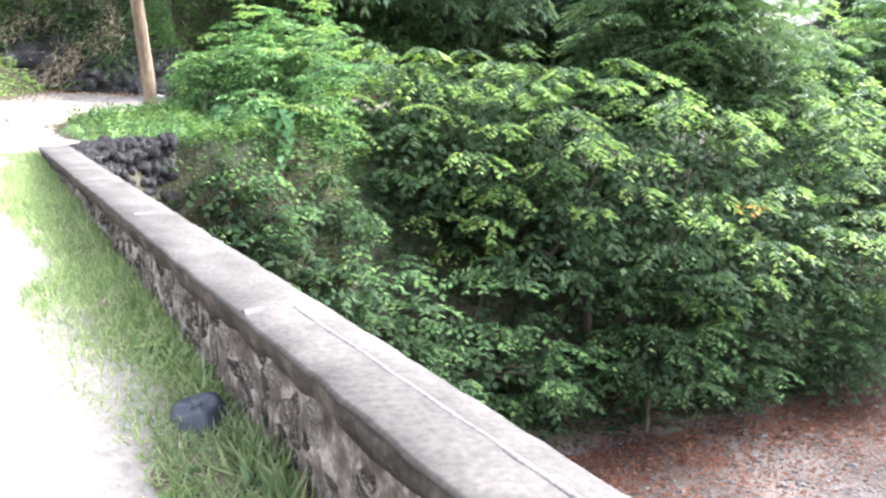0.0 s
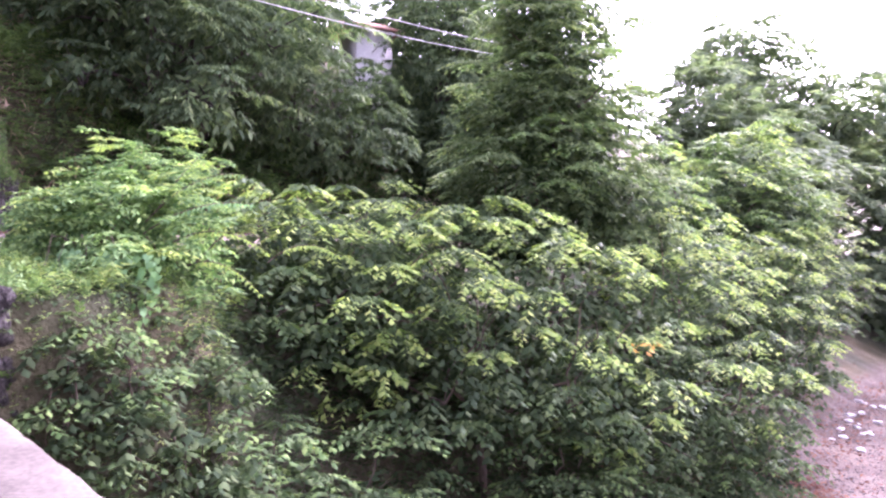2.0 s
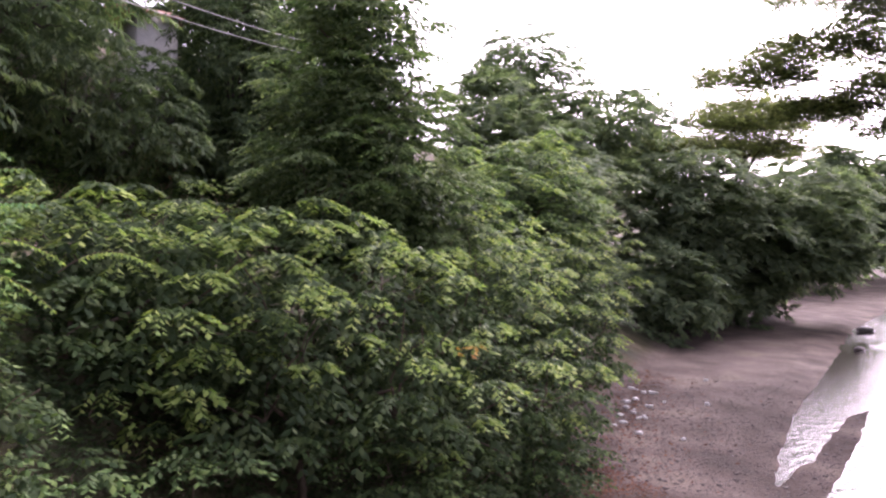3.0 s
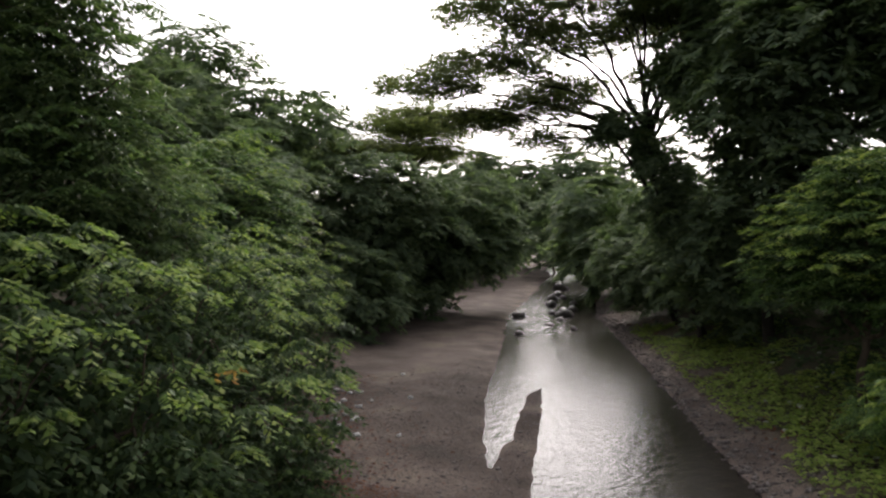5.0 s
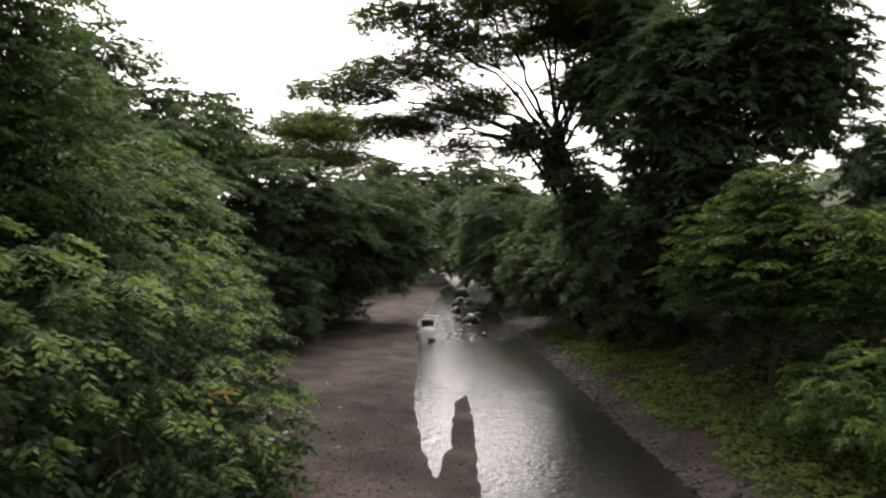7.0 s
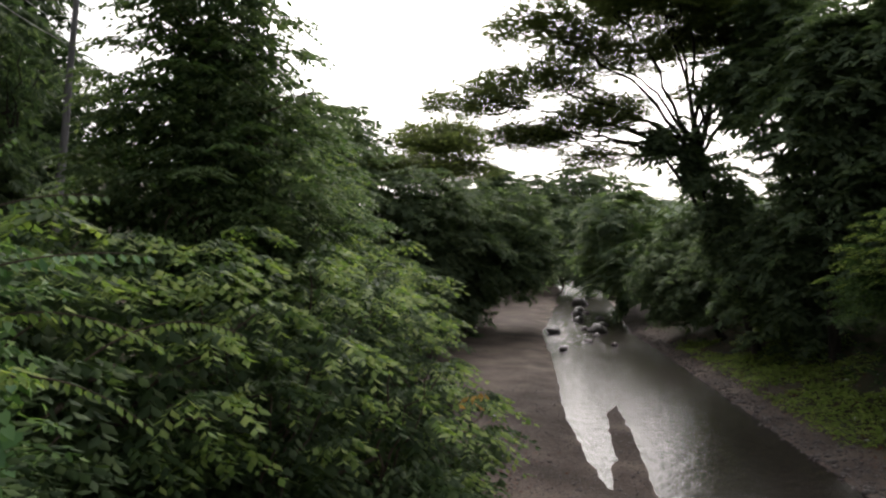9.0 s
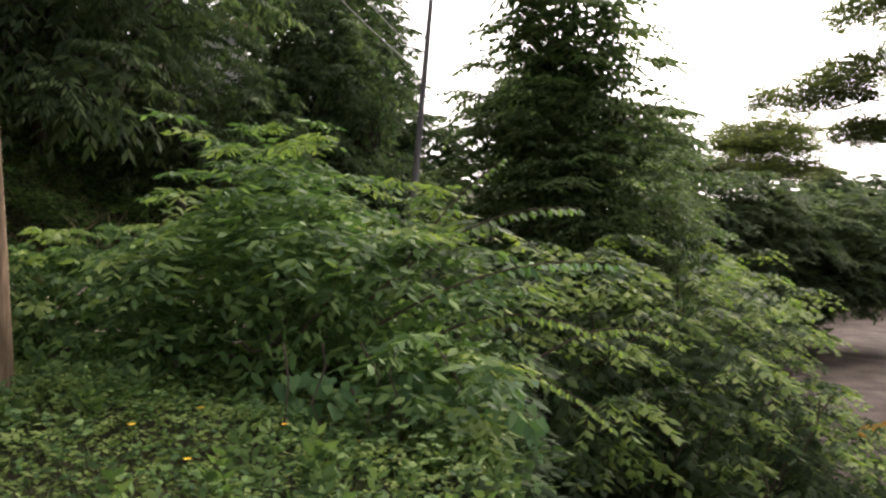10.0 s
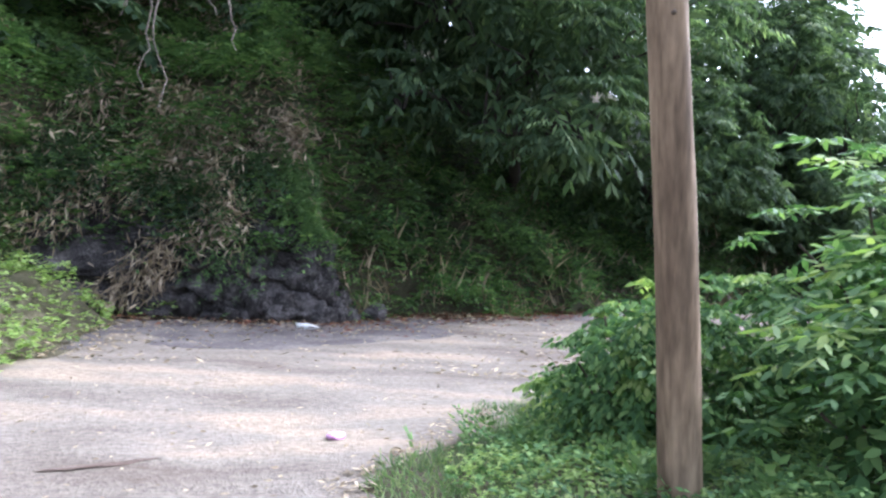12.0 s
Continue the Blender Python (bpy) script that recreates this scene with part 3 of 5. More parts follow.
P, F = grid(np.arange(-16, 6, 0.2), np.arange(18, 40, 0.2))
P3 = np.column_stack([P, P[:, 0] * 0])
d = -poly_dist(P, ROAD_EDGE)
rim = 4.3 + 0.7 * lumps(P3, 1.1, 24) - line_dist(P, HILL) * -1.0 - 1.9 * soft(P[:, 0], -9.5, -5)
F = F[(rim[F] > 0).all(1) & (d[F] > -0.3).all(1)]
used, inv = np.unique(F, return_inverse=True)
Z = level(P) + 0.03 + 0.02 * lumps(P3, 2.4, 22) + 0.03 * lumps(P3, 0.7, 23) + 0.05 * np.clip(rim, 0, 0.6) - 0.02
SCREE = earthy("roadside_scree", [(0.3, (0.06, 0.052, 0.05)), (0.5, (0.11, 0.095, 0.09)), (0.7, (0.17, 0.145, 0.13))], 1.2, 16, relief=0.8)
thing("roadside_soil", np.column_stack([P, Z])[used], inv.reshape(-1, 4), SCREE, "dark stony soil along the foot of the rock", "soil", kind="structure", smooth=True)


def box(x0, x1, y0, y1, z0, z1):
    V = np.array([(x, y, z) for x in (x0, x1) for y in (y0, y1) for z in (z0, z1)], float)
    F = np.array([(0, 1, 3, 2), (4, 6, 7, 5), (0, 4, 5, 1), (2, 3, 7, 6), (0, 2, 6, 4), (1, 5, 7, 3)])
    return V, F


def bridge_frame(V):
    """From (along, right, up from the road) to the world."""
    V = np.asarray(V, float)
    xy = END + V[:, :1] * ALONG + V[:, 1:2] * RIGHT
    return np.column_stack([xy, V[:, 2] + level(xy)])


def strip(s0, s1, ns, prof, seed, rough):
    """A profile (w, z) swept along the parapet with uneven edges."""
    ss = np.linspace(s0, s1, ns)
    prof = np.array(prof, float)
    V = np.array([(s, w, z) for s in ss for w, z in prof])
    V[:, 1:] += rough * np.column_stack([lumps(V, 9, seed), lumps(V, 11, seed + 1)])
    k = len(prof)
    i, j = np.meshgrid(np.arange(ns - 1), np.arange(k), indexing="ij")
    a, b = i * k + j, i * k + (j + 1) % k
    return V, np.stack([a, b, b + k, a + k], -1).reshape(-1, 4)


deck = tagged(new("bridge_deck"), "stone and concrete road bridge over the river", "bridge", kind="structure")
V, F = strip(-0.4, 17, 20, [(-5.4, -0.75), (0.36, -0.75), (0.36, -0.03), (-5.4, -0.03)], 30, 0.01)
part("slab", bridge_frame(V), F, CONCRETE, deck)
V, F = strip(-0.5, 17, 90, [(-0.6, -0.05), (0.02, -0.05), (0.02, 0.02), (-0.2, 0.03), (-0.45, 0.015), (-0.58, -0.01)], 31, 0.012)
part("verge_soil", bridge_frame(V), F, SOIL, deck)


def parapet_height(s):
    """Height of the parapet's top above the road: it sinks into the verge at its end."""
    return 0.19 + (0.56 - 0.19) * np.clip(s / 8.0, 0, 1.25)


def parapet(V):
    V = V.copy()
    V[:, 2] = V[:, 2] + parapet_height(V[:, 0])
    return bridge_frame(V)


wall = tagged(new("parapet_wall"), "rubble stone parapet with a weathered grey concrete coping", "wall", kind="structure")
V, F = strip(0.0, 16.5, 200, [(0.03, -0.9), (0.03, -0.1), (0.31, -0.1), (0.31, -0.9)], 40, 0.012)
part("rubble_core", parapet(V), F, RUBBLE, wall)
V, F = strip(-0.05, 16.5, 420, [(0.0, -0.03), (-0.018, -0.026), (-0.02, -0.012), (-0.006, 0.0), (0.12, 0.004), (0.24, 0.004), (0.342, 0.0), (0.35, -0.008), (0.35, -0.13), (0.1, -0.13), (0.1, -0.03)], 42, 0.005)
part("coping", parapet(V), F, CONCRETE, wall, "grey concrete coping with chipped edges")
# darker brown band just below the coping's top
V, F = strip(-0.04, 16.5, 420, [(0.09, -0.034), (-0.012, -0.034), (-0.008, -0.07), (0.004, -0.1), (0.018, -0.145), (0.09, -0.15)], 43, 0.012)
part("plaster_band", parapet(V), F, DARK_PLASTER, wall, "dark brown plaster band under the coping")
V, F = strip(7.95, 16.4, 200, [(0.198, -0.008), (0.212, 0.0065), (0.226, 0.0065), (0.24, -0.008)], 44, 0.003)
part("mortar_ridge", parapet(V), F, MORTAR, wall, "pale mortar line along the coping")
for s, w0, w1 in ((8.0, 0.0, 0.215), (5.45, 0.06, 0.2)):
    V = np.array([(s + a, w, z) for w in np.linspace(w0, w1, 12) for a, z in ((-0.035, 0.0), (0, 0.013), (0.035, 0.0))])
    V[:, 0] += 0.012 * np.repeat(lumps(V[::3] * 3, 9, int(s)), 3)
    i, j = np.meshgrid(np.arange(11), np.arange(2), indexing="ij")
    a = i * 3 + j
    part("mortar_joint", parapet(V), np.stack([a, a + 1, a + 4, a + 3], -1).reshape(-1, 4), MORTAR, wall)


def boulder(seed, squash=(1, 1, 1), cuts=1):
    bm = bmesh.new()
    bmesh.ops.create_icosphere(bm, subdivisions=cuts, radius=1.0)
    V = np.array([v.co[:] for v in bm.verts])
    F = np.array([[v.index for v in f.verts] for f in bm.faces])
    bm.free()
    V = V * (1 + (0.22 if cuts < 2 else 0.34) * lumps(V, 1.8, seed)[:, None]) * squash
    return V, F


DARK_STONES = [mesh_of("dark_stone", *boulder(80 + k), ROCK, False) for k in range(8)]
STONES = [mesh_of("wall_stone", *boulder(60 + k, (1, 1, 1), 2), STONE, True) for k in range(8)]


def stone_piece(name, me, loc, size, parent, turn=None):
    ob = new(name, me)
    ob.parent = parent
    ob.location = loc
    ob.scale = size
    ob.rotation_euler = turn if turn is not None else tuple(rng.uniform(0, 6.28, 3))
    return ob


# ---- wing wall of dark stones beyond the parapet's end ----
wing = tagged(new("wing_wall"), "dark mossy rubble stone retaining wall at the bridge end", "wall", kind="structure")
WING = np.array([(-4.72, 9.95), (-4.75, 10.6), (-4.66, 11.3), (-4.5, 11.9), (-4.15, 12.3)])


def wing_at(u):
    k = np.linspace(0, 1, len(WING))
    return np.column_stack([np.interp(u, k, WING[:, 0]), np.interp(u, k, WING[:, 1])])


us = np.linspace(0, 1, 40)
base_line = wing_at(us)
out = unit(np.column_stack([np.gradient(base_line[:, 1]), -np.gradient(base_line[:, 0])]))
rows_z = np.linspace(-6.6, 0.68, 24)
V = np.array([(x + ox * 0.09 * (0.6 - z) * 0.6, y + oy * 0.09 * (0.6 - z) * 0.6, z) for (x, y), (ox, oy) in zip(base_line, out) for z in rows_z])
V += 0.04 * np.column_stack([lumps(V, 4, 51), lumps(V, 5, 52), 0 * V[:, 0]])
V2 = np.array([(x - ox * 0.22, y - oy * 0.22, z) for (x, y), (ox, oy) in zip(base_line, out) for z in rows_z])
i, j = np.meshgrid(np.arange(39), np.arange(23), indexing="ij")
a = (i * 24 + j)
q = np.stack([a, a + 24, a + 25, a + 1], -1).reshape(-1, 4)
n = len(V)
t = np.arange(39) * 24 + 23
capq = np.stack([t, t + 24, t + 24 + n, t + n], -1)
part("rubble_core", np.vstack([V, V2]), np.vstack([q, q[:, ::-1] + n, capq, np.stack([np.arange(23), np.arange(1, 24), np.arange(1, 24) + n, np.arange(23) + n], -1)]), ROCK, wing)
for k in range(260):
    u = rng.uniform(0, 1.0)
    z = 0.66 - rng.uniform(0, 1) ** 1.5 * 2.6
    p, o = wing_at([u])[0], out[int(u * 39)]
    shift = 0.09 * (0.6 - z) * 0.6 + 0.02
    w = rng.uniform(0.07, 0.14)
    stone_piece("stone", DARK_STONES[k % 8], (p[0] + o[0] * shift, p[1] + o[1] * shift, z), (w, w, w * 0.75), wing)

# ---- hillside road cut: rock face ----
face = tagged(new("rock_face"), "dark grey blocky rock cut beside the road", "rock face", kind="structure")
us, zs = np.linspace(0, 1, 110), np.linspace(-0.3, 3.9, 70)
FACE = np.array([(-18.5, 24.9), (-13.8, 27.6), (-11.5, 27.65), (-9.5, 27.85), (-8.9, 28.4), (-8.5, 29.4)])
k = np.linspace(0, 1, len(FACE))
fx, fy = np.interp(us, k, FACE[:, 0]), np.interp(us, k, FACE[:, 1])
ft = unit(np.column_stack([np.gradient(fx), np.gradient(fy)]))
fn = np.column_stack([ft[:, 1], -ft[:, 0]])
taper = np.interp(us, [0, 0.3, 0.6, 0.74, 0.88, 1.0], [1.0, 0.9, 0.86, 0.76, 0.4, 0.06])


def lay_back(z):
    """How far the bank leans back at height z."""
    return 0.34 * np.maximum(z - 0.3, 0) ** 1.1


seeds = np.column_stack([rng.uniform(0, 9.5, 190), rng.uniform(-0.3, 4, 190)])
depth = rng.uniform(-0.26, 0.26, 190)
V = []
for iu, u in enumerate(us):
    for z in zs:
        dd = np.abs(seeds[:, 0] - u * 9.5) + 1.2 * np.abs(seeds[:, 1] - z)
        o1, o2 = np.argsort(dd)[:2]
        crack = 0.12 * (1 - min(1.0, (dd[o2] - dd[o1]) / 0.12))
        off = depth[o1] - crack - lay_back(z) + 0.1
        V.append((fx[iu] + fn[iu, 0] * off, fy[iu] + fn[iu, 1] * off, 0.85 + z * taper[iu]))
V = np.array(V)
V += 0.03 * np.column_stack([lumps(V, 6, 71), lumps(V, 6, 72), lumps(V, 6, 73)])
i, j = np.meshgrid(np.arange(109), np.arange(69), indexing="ij")
a = i * 70 + j
part("rock", V, np.stack([a, a + 70, a + 71, a + 1], -1).reshape(-1, 4), ROCK, face)


def squared(V, F):
    return np.sign(V) * np.abs(V) ** 0.45 + 0.12 * np.column_stack([lumps(V, 2.5, 130), lumps(V, 2.5, 131), lumps(V, 2.5, 132)]), F


BLOCKS = [mesh_of("rock_block", *squared(*boulder(120 + k, (1, 0.7, 0.8), 2)), ROCK) for k in range(6)]
for q in range(120):
    k = rng.integers(4, 92)
    z = rng.uniform(0.0, 1.0) ** 1.3 * 2.6
    off = -lay_back(z) + 0.08
    w = rng.uniform(0.1, 0.26)
    stone_piece("rock_block", BLOCKS[q % 6], (fx[k] + fn[k, 0] * off, fy[k] + fn[k, 1] * off, 0.8 + z * taper[k]), (w, w, w * rng.uniform(0.7, 1.3)), face, (rng.uniform(-0.3, 0.3), rng.uniform(-0.3, 0.3), rng.uniform(0, 6.28)))


# ---- grass, ground cover, litter ----
def blades(P, L, W, lean=0.5, fold=0.1):
    n = len(P)
    D = unit(np.column_stack([rng.normal(0, lean, (n, 2)), np.ones(n)]))
    U = unit(np.column_stack([rng.normal(size=(n, 2)), np.zeros(n)]))
    return leaf_mesh(P, D, U, L, W, fold, 0.35, 0.3)


def in_strip(n, s0, s1, w0, w1):
    s, w = rng.uniform(s0, s1, n), rng.uniform(w0, w1, n)
    xy = END + s[:, None] * ALONG + w[:, None] * RIGHT
    return s, w, xy


s, w, xy = in_strip(52000, -0.6, 13.5, -0.74, 0.02)
edge = -0.62 + 0.1 * np.sin(s * 1.7) + 0.06 * np.sin(s * 4.1)
thin = lumps(np.column_stack([xy * 2, s * 0]), 2.0, 80) + rng.normal(0, 0.4, len(s))
keep = (w > edge + rng.exponential(0.05, len(s))) & (thin > -0.75)
xy, w = xy[keep], w[keep]
L = rng.uniform(0.035, 0.11, len(xy)) * (1 + 0.3 * (w > -0.12))
V, F = blades(np.column_stack([xy, level(xy) + 0.01]), L, 0.006 + 0.05 * L, 0.8)
thing("verge_grass", V, F, GRASS, "worn short green and straw grass along the wall", "grass", kind="stuff")
s, w, xy = in_strip(900, 8.3, 11.5, -0.16, 0.0)
V, F = blades(np.column_stack([xy, level(xy)]), rng.uniform(0.1, 0.27, len(xy)), rng.uniform(0.008, 0.015, len(xy)), 0.55)
thing("tall_grass", V, F, GRASS, "long grass blades against the stone wall", "grass", kind="stuff")


def scatter(n, x0, x1, y0, y1, ok):
    P = np.column_stack([rng.uniform(x0, x1, n), rng.uniform(y0, y1, n)])
    return P[ok(P)]


def mound_ok(P):
    d = poly_dist(P, ROAD_EDGE) + 0.15 * lumps(np.column_stack([P, P[:, 0] * 0]), 2.0, 82)
    e = line_dist(P, EDGE)
    return (d > rng.exponential(0.12, len(P))) & (e > -1.2) & (line_dist(P, HILL) < 0) & ((P - END) @ ALONG < 0.3) & ((P[:, 1] > 12.0) | (P[:, 0] < -5.1))


def cover(name, P, leaf, material, label, tall=0.16, per=5):
    """Low plants: small rosettes of broad leaves."""
    n = len(P)
    z = height(P)
    h = rng.uniform(0.03, tall, n) * (1.2 + 0.6 * lumps(np.column_stack([P, z * 0]), 2.5, 83))
    C = np.repeat(np.column_stack([P, z + np.maximum(h, 0.02)]), per, 0)
    ang = rng.uniform(0, 6.28, n * per)
    D = np.column_stack([np.cos(ang), np.sin(ang), rng.uniform(-0.2, 0.7, n * per)])
    U = np.column_stack([rng.normal(0, 0.3, (n * per, 2)), np.ones(n * per)])
    L = leaf * rng.uniform(0.6, 1.3, n * per)
    V, F = leaf_mesh(C + unit(D) * 0.01, D, U, L, L * 0.6, 0.15, 0.2)
    return thing(name, V, F, material, label, "plants", kind="stuff")


P = scatter(30000, -9, -1.5, 9.5, 20.5, mound_ok)
P = P[poly_dist(P, ROAD_EDGE) > 0.45 + 0.3 * rng.random(len(P))]
half = rng.random(len(P)) < 0.66
cover("ground_cover", P[half], 0.046, LEAF_COVER, "low bright green creeping plants on the verge mound", 0.13, 5)
cover("ground_cover", P[~half], 0.058, LEAF_CORNER, "darker green small-leaved weeds on the verge mound", 0.2, 5)
P = scatter(2600, -8.5, -2, 11, 19, mound_ok)
P = P[lumps(np.column_stack([P, P[:, 0] * 0]), 1.6, 84) > 0.1]
V, F = sprays(np.column_stack([P, height(P)]), np.column_stack([rng.normal(0, 0.35, (len(P), 2)), np.ones(len(P))]), rng.uniform(0.15, 0.4, len(P)), 4, 0.095, 0.45, 0.15, 0.0)
thing("mound_weeds", V, F, LEAF_SHRUB, "knee-high leafy weeds round the pole", "weeds", kind="stuff")
P = scatter(80000, -9, -1.5, 9.5, 26, mound_ok)
P = P[poly_dist(P, ROAD_EDGE) < rng.exponential(1.1, len(P)) + 0.5]
V, F = blades(np.column_stack([P, height(P)]), rng.uniform(0.05, 0.15, len(P)), rng.uniform(0.005, 0.011, len(P)), 0.7)
thing("mound_grass", V, F, GRASS_SOFT, "thin grass between the creeping plants", "grass", kind="stuff")
P = scatter(6500, -19, -12.4, 14, 27.5, lambda P: poly_dist(P, ROAD_EDGE) > rng.exponential(0.2, len(P)))
cover("bank_cover", P, 0.1, LEAF_COVER, "bright green weeds on the low bank by the road", 0.3, 5)


def ring_flower(name, x, y, dz):
    ob = tagged(new(name), "small yellow daisy flower on a thin stem", "flower", "yellow flowers")
    z = at(x, y)
    ob.location = (x, y, z)
    part("stem", *tube([(0, 0, -0.02), (0.005, 0, dz * 0.6), (0, 0, dz)], [0.002, 0.002, 0.002], 5), LEAF_COVER, ob)
    ang = np.linspace(0, 6.28, 11)[:-1]
    D = np.column_stack([np.cos(ang), np.sin(ang), 0 * ang + 0.25])
    V, F = leaf_mesh(np.tile([0, 0, dz], (10, 1)), D, np.tile([0, 0, 1.0], (10, 1)), np.full(10, 0.026), np.full(10, 0.014), 0.1, 0.1, 0.6)
    part("petals", V, F, PETAL, ob)


for x, y in ((-5.2, 14.1), (-6.3, 15.5), (-5.95, 14.9), (-4.75, 14.3), (-4.3, 14.0), (-6.6, 14.2), (-5.0, 13.6), (-3.9, 13.7)):
    ring_flower("yellow_flower", x, y, rng.uniform(0.16, 0.22))


def flakes(name, P, size, material, label, lift=0.01, zs=None):
    n = len(P)
    z = (height(P) if zs is None else zs) + lift
    ang = rng.uniform(0, 6.28, n)
    D = np.column_stack([np.cos(ang), np.sin(ang), rng.normal(0, 0.15, n)])
    U = np.column_stack([rng.normal(0, 0.3, (n, 2)), np.ones(n)])
    L = size * rng.uniform(0.5, 1.4, n)
    V, F = leaf_mesh(np.column_stack([P, z]), D, U, L, L * 0.4, -0.2, -0.1)
    return thing(name, V, F, material, label, "fallen leaves", kind="stuff")


P = scatter(9000, -15, -3, 22, 31, lambda P: (-poly_dist(P, ROAD_EDGE) < rng.exponential(0.9, len(P))) & (line_dist(P, HILL) < 0.8))
flakes("roadside_leaf_litter", P, 0.12, DRY, "dry fallen leaves along the road edge", zs=level(P) + 0.075)
P = scatter(9000, -13.5, -2, 25, 33, lambda P: (np.abs(line_dist(P, HILL) + 0.7) < rng.exponential(0.6, len(P))))
flakes("slope_foot_leaves", P, 0.13, LITTER_LEAF, "reddish brown leaves drifted against the bank", zs=level(P) + 0.085)
P = scatter(1500, -12.5, -5, 12.5, 29, lambda P: poly_dist(P, ROAD_EDGE) < 0)
flakes("road_leaf_litter", P, 0.07, DRY, "scattered dry leaves on the dirt road", zs=level(P) + 0.035)
P = scatter(4500, -9, -6, 14.5, 20, lambda P: np.abs(poly_dist(P, ROAD_EDGE)) < 0.3)
flakes("edge_leaf_litter", P, 0.075, DRY, "dry leaves caught at the road edge", zs=level(P) + 0.045)
P = scatter(30000, 1, 32, 13.5, 40, lambda P: (np.abs(line_dist(P, SHORE) + 0.6) < 0.4 + rng.exponential(1.0, len(P))) & (poly_dist(P, CHANNEL) > 0.5))
flakes("riverside_leaf_litter", P, 0.17, LITTER_LEAF, "reddish fallen leaves along the gravel edge", 0.02)
P = scatter(9000, 28, 66, 8, 38, lambda P: (line_dist(P, FAR_SHORE) < -1.5) & (line_dist(P, FAR_SHORE) > -7))
flakes("far_bank_leaf_litter", P, 0.25, LITTER_LEAF, "brown fallen leaves on the far bank", 0.02)
P = scatter(45000, 20, 62, 2, 36, lambda P: (line_dist(P, FAR_SHORE) < -1.3 - rng.exponential(0.7, len(P))) & (line_dist(P, FAR_SHORE) > -9) & (lumps(np.column_stack([P, P[:, 0] * 0]), 0.35, 90) > -0.3))
cover("far_bank_grass", P, 0.2, LEAF_LIME_LIT, "bright yellow-green grass and weeds on the far bank", 0.25, 4)

P = scatter(60000, 1.0, 17, 12, 25, lambda P: (line_dist(P, SHORE) > -1.2 - 3.6 * rng.random(len(P)) ** 2 + 1.3 * lumps(np.column_stack([P, P[:, 0] * 0]), 0.8, 88)) & (line_dist(P, SHORE) < 1.5))
flakes("bank_foot_leaf_litter", P, 0.11, LITTER_LEAF, "thick reddish-brown fallen leaves under the bushes", 0.02)

P = scatter(17000, -5, 16, 10.5, 27, lambda P: (line_dist(P, EDGE) < 0.3) & (line_dist(P, SHORE) > 0.3) & ((P[:, 1] > 12.4) | (P[:, 0] > -3.9)))
way = np.column_stack([rng.normal(0.5, 0.5, len(P)), rng.normal(-0.5, 0.5, len(P)), rng.uniform(0.2, 1.0, len(P))])
V, F = sprays(np.column_stack([P, height(P) + 0.05]), way, rng.uniform(0.25, 0.6, len(P)), 4, 0.13, 0.45, 0.5, 0.4)
thing("bank_creepers", V, F, LEAF_DARK, "green creepers covering the steep bank", "creepers", kind="stuff")
P = scatter(21000, 20, 100, -8, 60, lambda P: (line_dist(P, FAR_SHORE) < -6 - rng.exponential(1.5, len(P))) & (line_dist(P, FAR_SHORE) > -22))
V, F = sprays(np.column_stack([P, height(P) + 0.05]), np.column_stack([rng.normal(0, 0.6, (len(P), 2)), rng.uniform(0.3, 1.0, len(P))]), rng.uniform(0.6, 1.6, len(P)), 4, 0.4, 0.42, 0.5, 0.4)
thing("far_bank_undergrowth", V, F, LEAF_DARK, "dark undergrowth beneath the far bank trees", "undergrowth", kind="stuff")

# pebbles on the gravel bar
PEBBLE = boulder(90, (1, 0.8, 0.55))
pts = scatter(34000, 3, 40, 9, 34, lambda P: (rng.random(len(P)) < np.clip(1.25 - P[:, 0] / 36, 0.12, 1)) & (poly_dist(P, CHANNEL) > 0.1) & (line_dist(P, SHORE) < 0.2) & (line_dist(P, FAR_SHORE) > -3))
sz = rng.uniform(0.02, 0.06, len(pts)) * (1 + (rng.random(len(pts)) > 0.96) * 1.2)
z = height(pts)
V = (PEBBLE[0][None] * sz[:, None, None] + np.column_stack([pts, z])[:, None]).reshape(-1, 3)
F = (PEBBLE[1][None] + (np.arange(len(pts)) * len(PEBBLE[0]))[:, None, None]).reshape(-1, 3)
GRAVEL = earthy("pebble", [(0.3, (0.06, 0.052, 0.05)), (0.5, (0.12, 0.105, 0.098)), (0.7, (0.28, 0.25, 0.235))], 7, 30)
thing("gravel", V, F, GRAVEL, "grey and brown river pebbles on the gravel bar", "gravel", kind="stuff")


pts = scatter(60000, 20, 80, 5, 46, lambda P: (line_dist(P, FAR_SHORE) < 0.4) & (line_dist(P, FAR_SHORE) > -0.3 - rng.exponential(1.1, len(P))))[:4500]
sz = 0.05 + rng.exponential(0.05, len(pts)).clip(0, 0.22)
V = (PEBBLE[0][None] * sz[:, None, None] + np.column_stack([pts, height(pts)])[:, None]).reshape(-1, 3)
F = (PEBBLE[1][None] + (np.arange(len(pts)) * len(PEBBLE[0]))[:, None, None]).reshape(-1, 3)
thing("shore_stones", V, F, GRAVEL, "grey stones along the far water edge", "stones", kind="stuff")


def rock(x, y, r, z=None, material=WET_ROCK, label="wet dark boulder lying in the shallow river", group="river boulders", name="boulder", seed=1):
    V, F = boulder(seed, (r, r * 0.8, r * 0.6), 2)
    z = (at(x, y) if z is None else z) + r * 0.15
    ob = thing(name, V, F, material, label, "rock", group, smooth=True)
    ob.location = (x, y, z)
    ob.rotation_euler = (0, 0, seed * 1.3)
    return ob


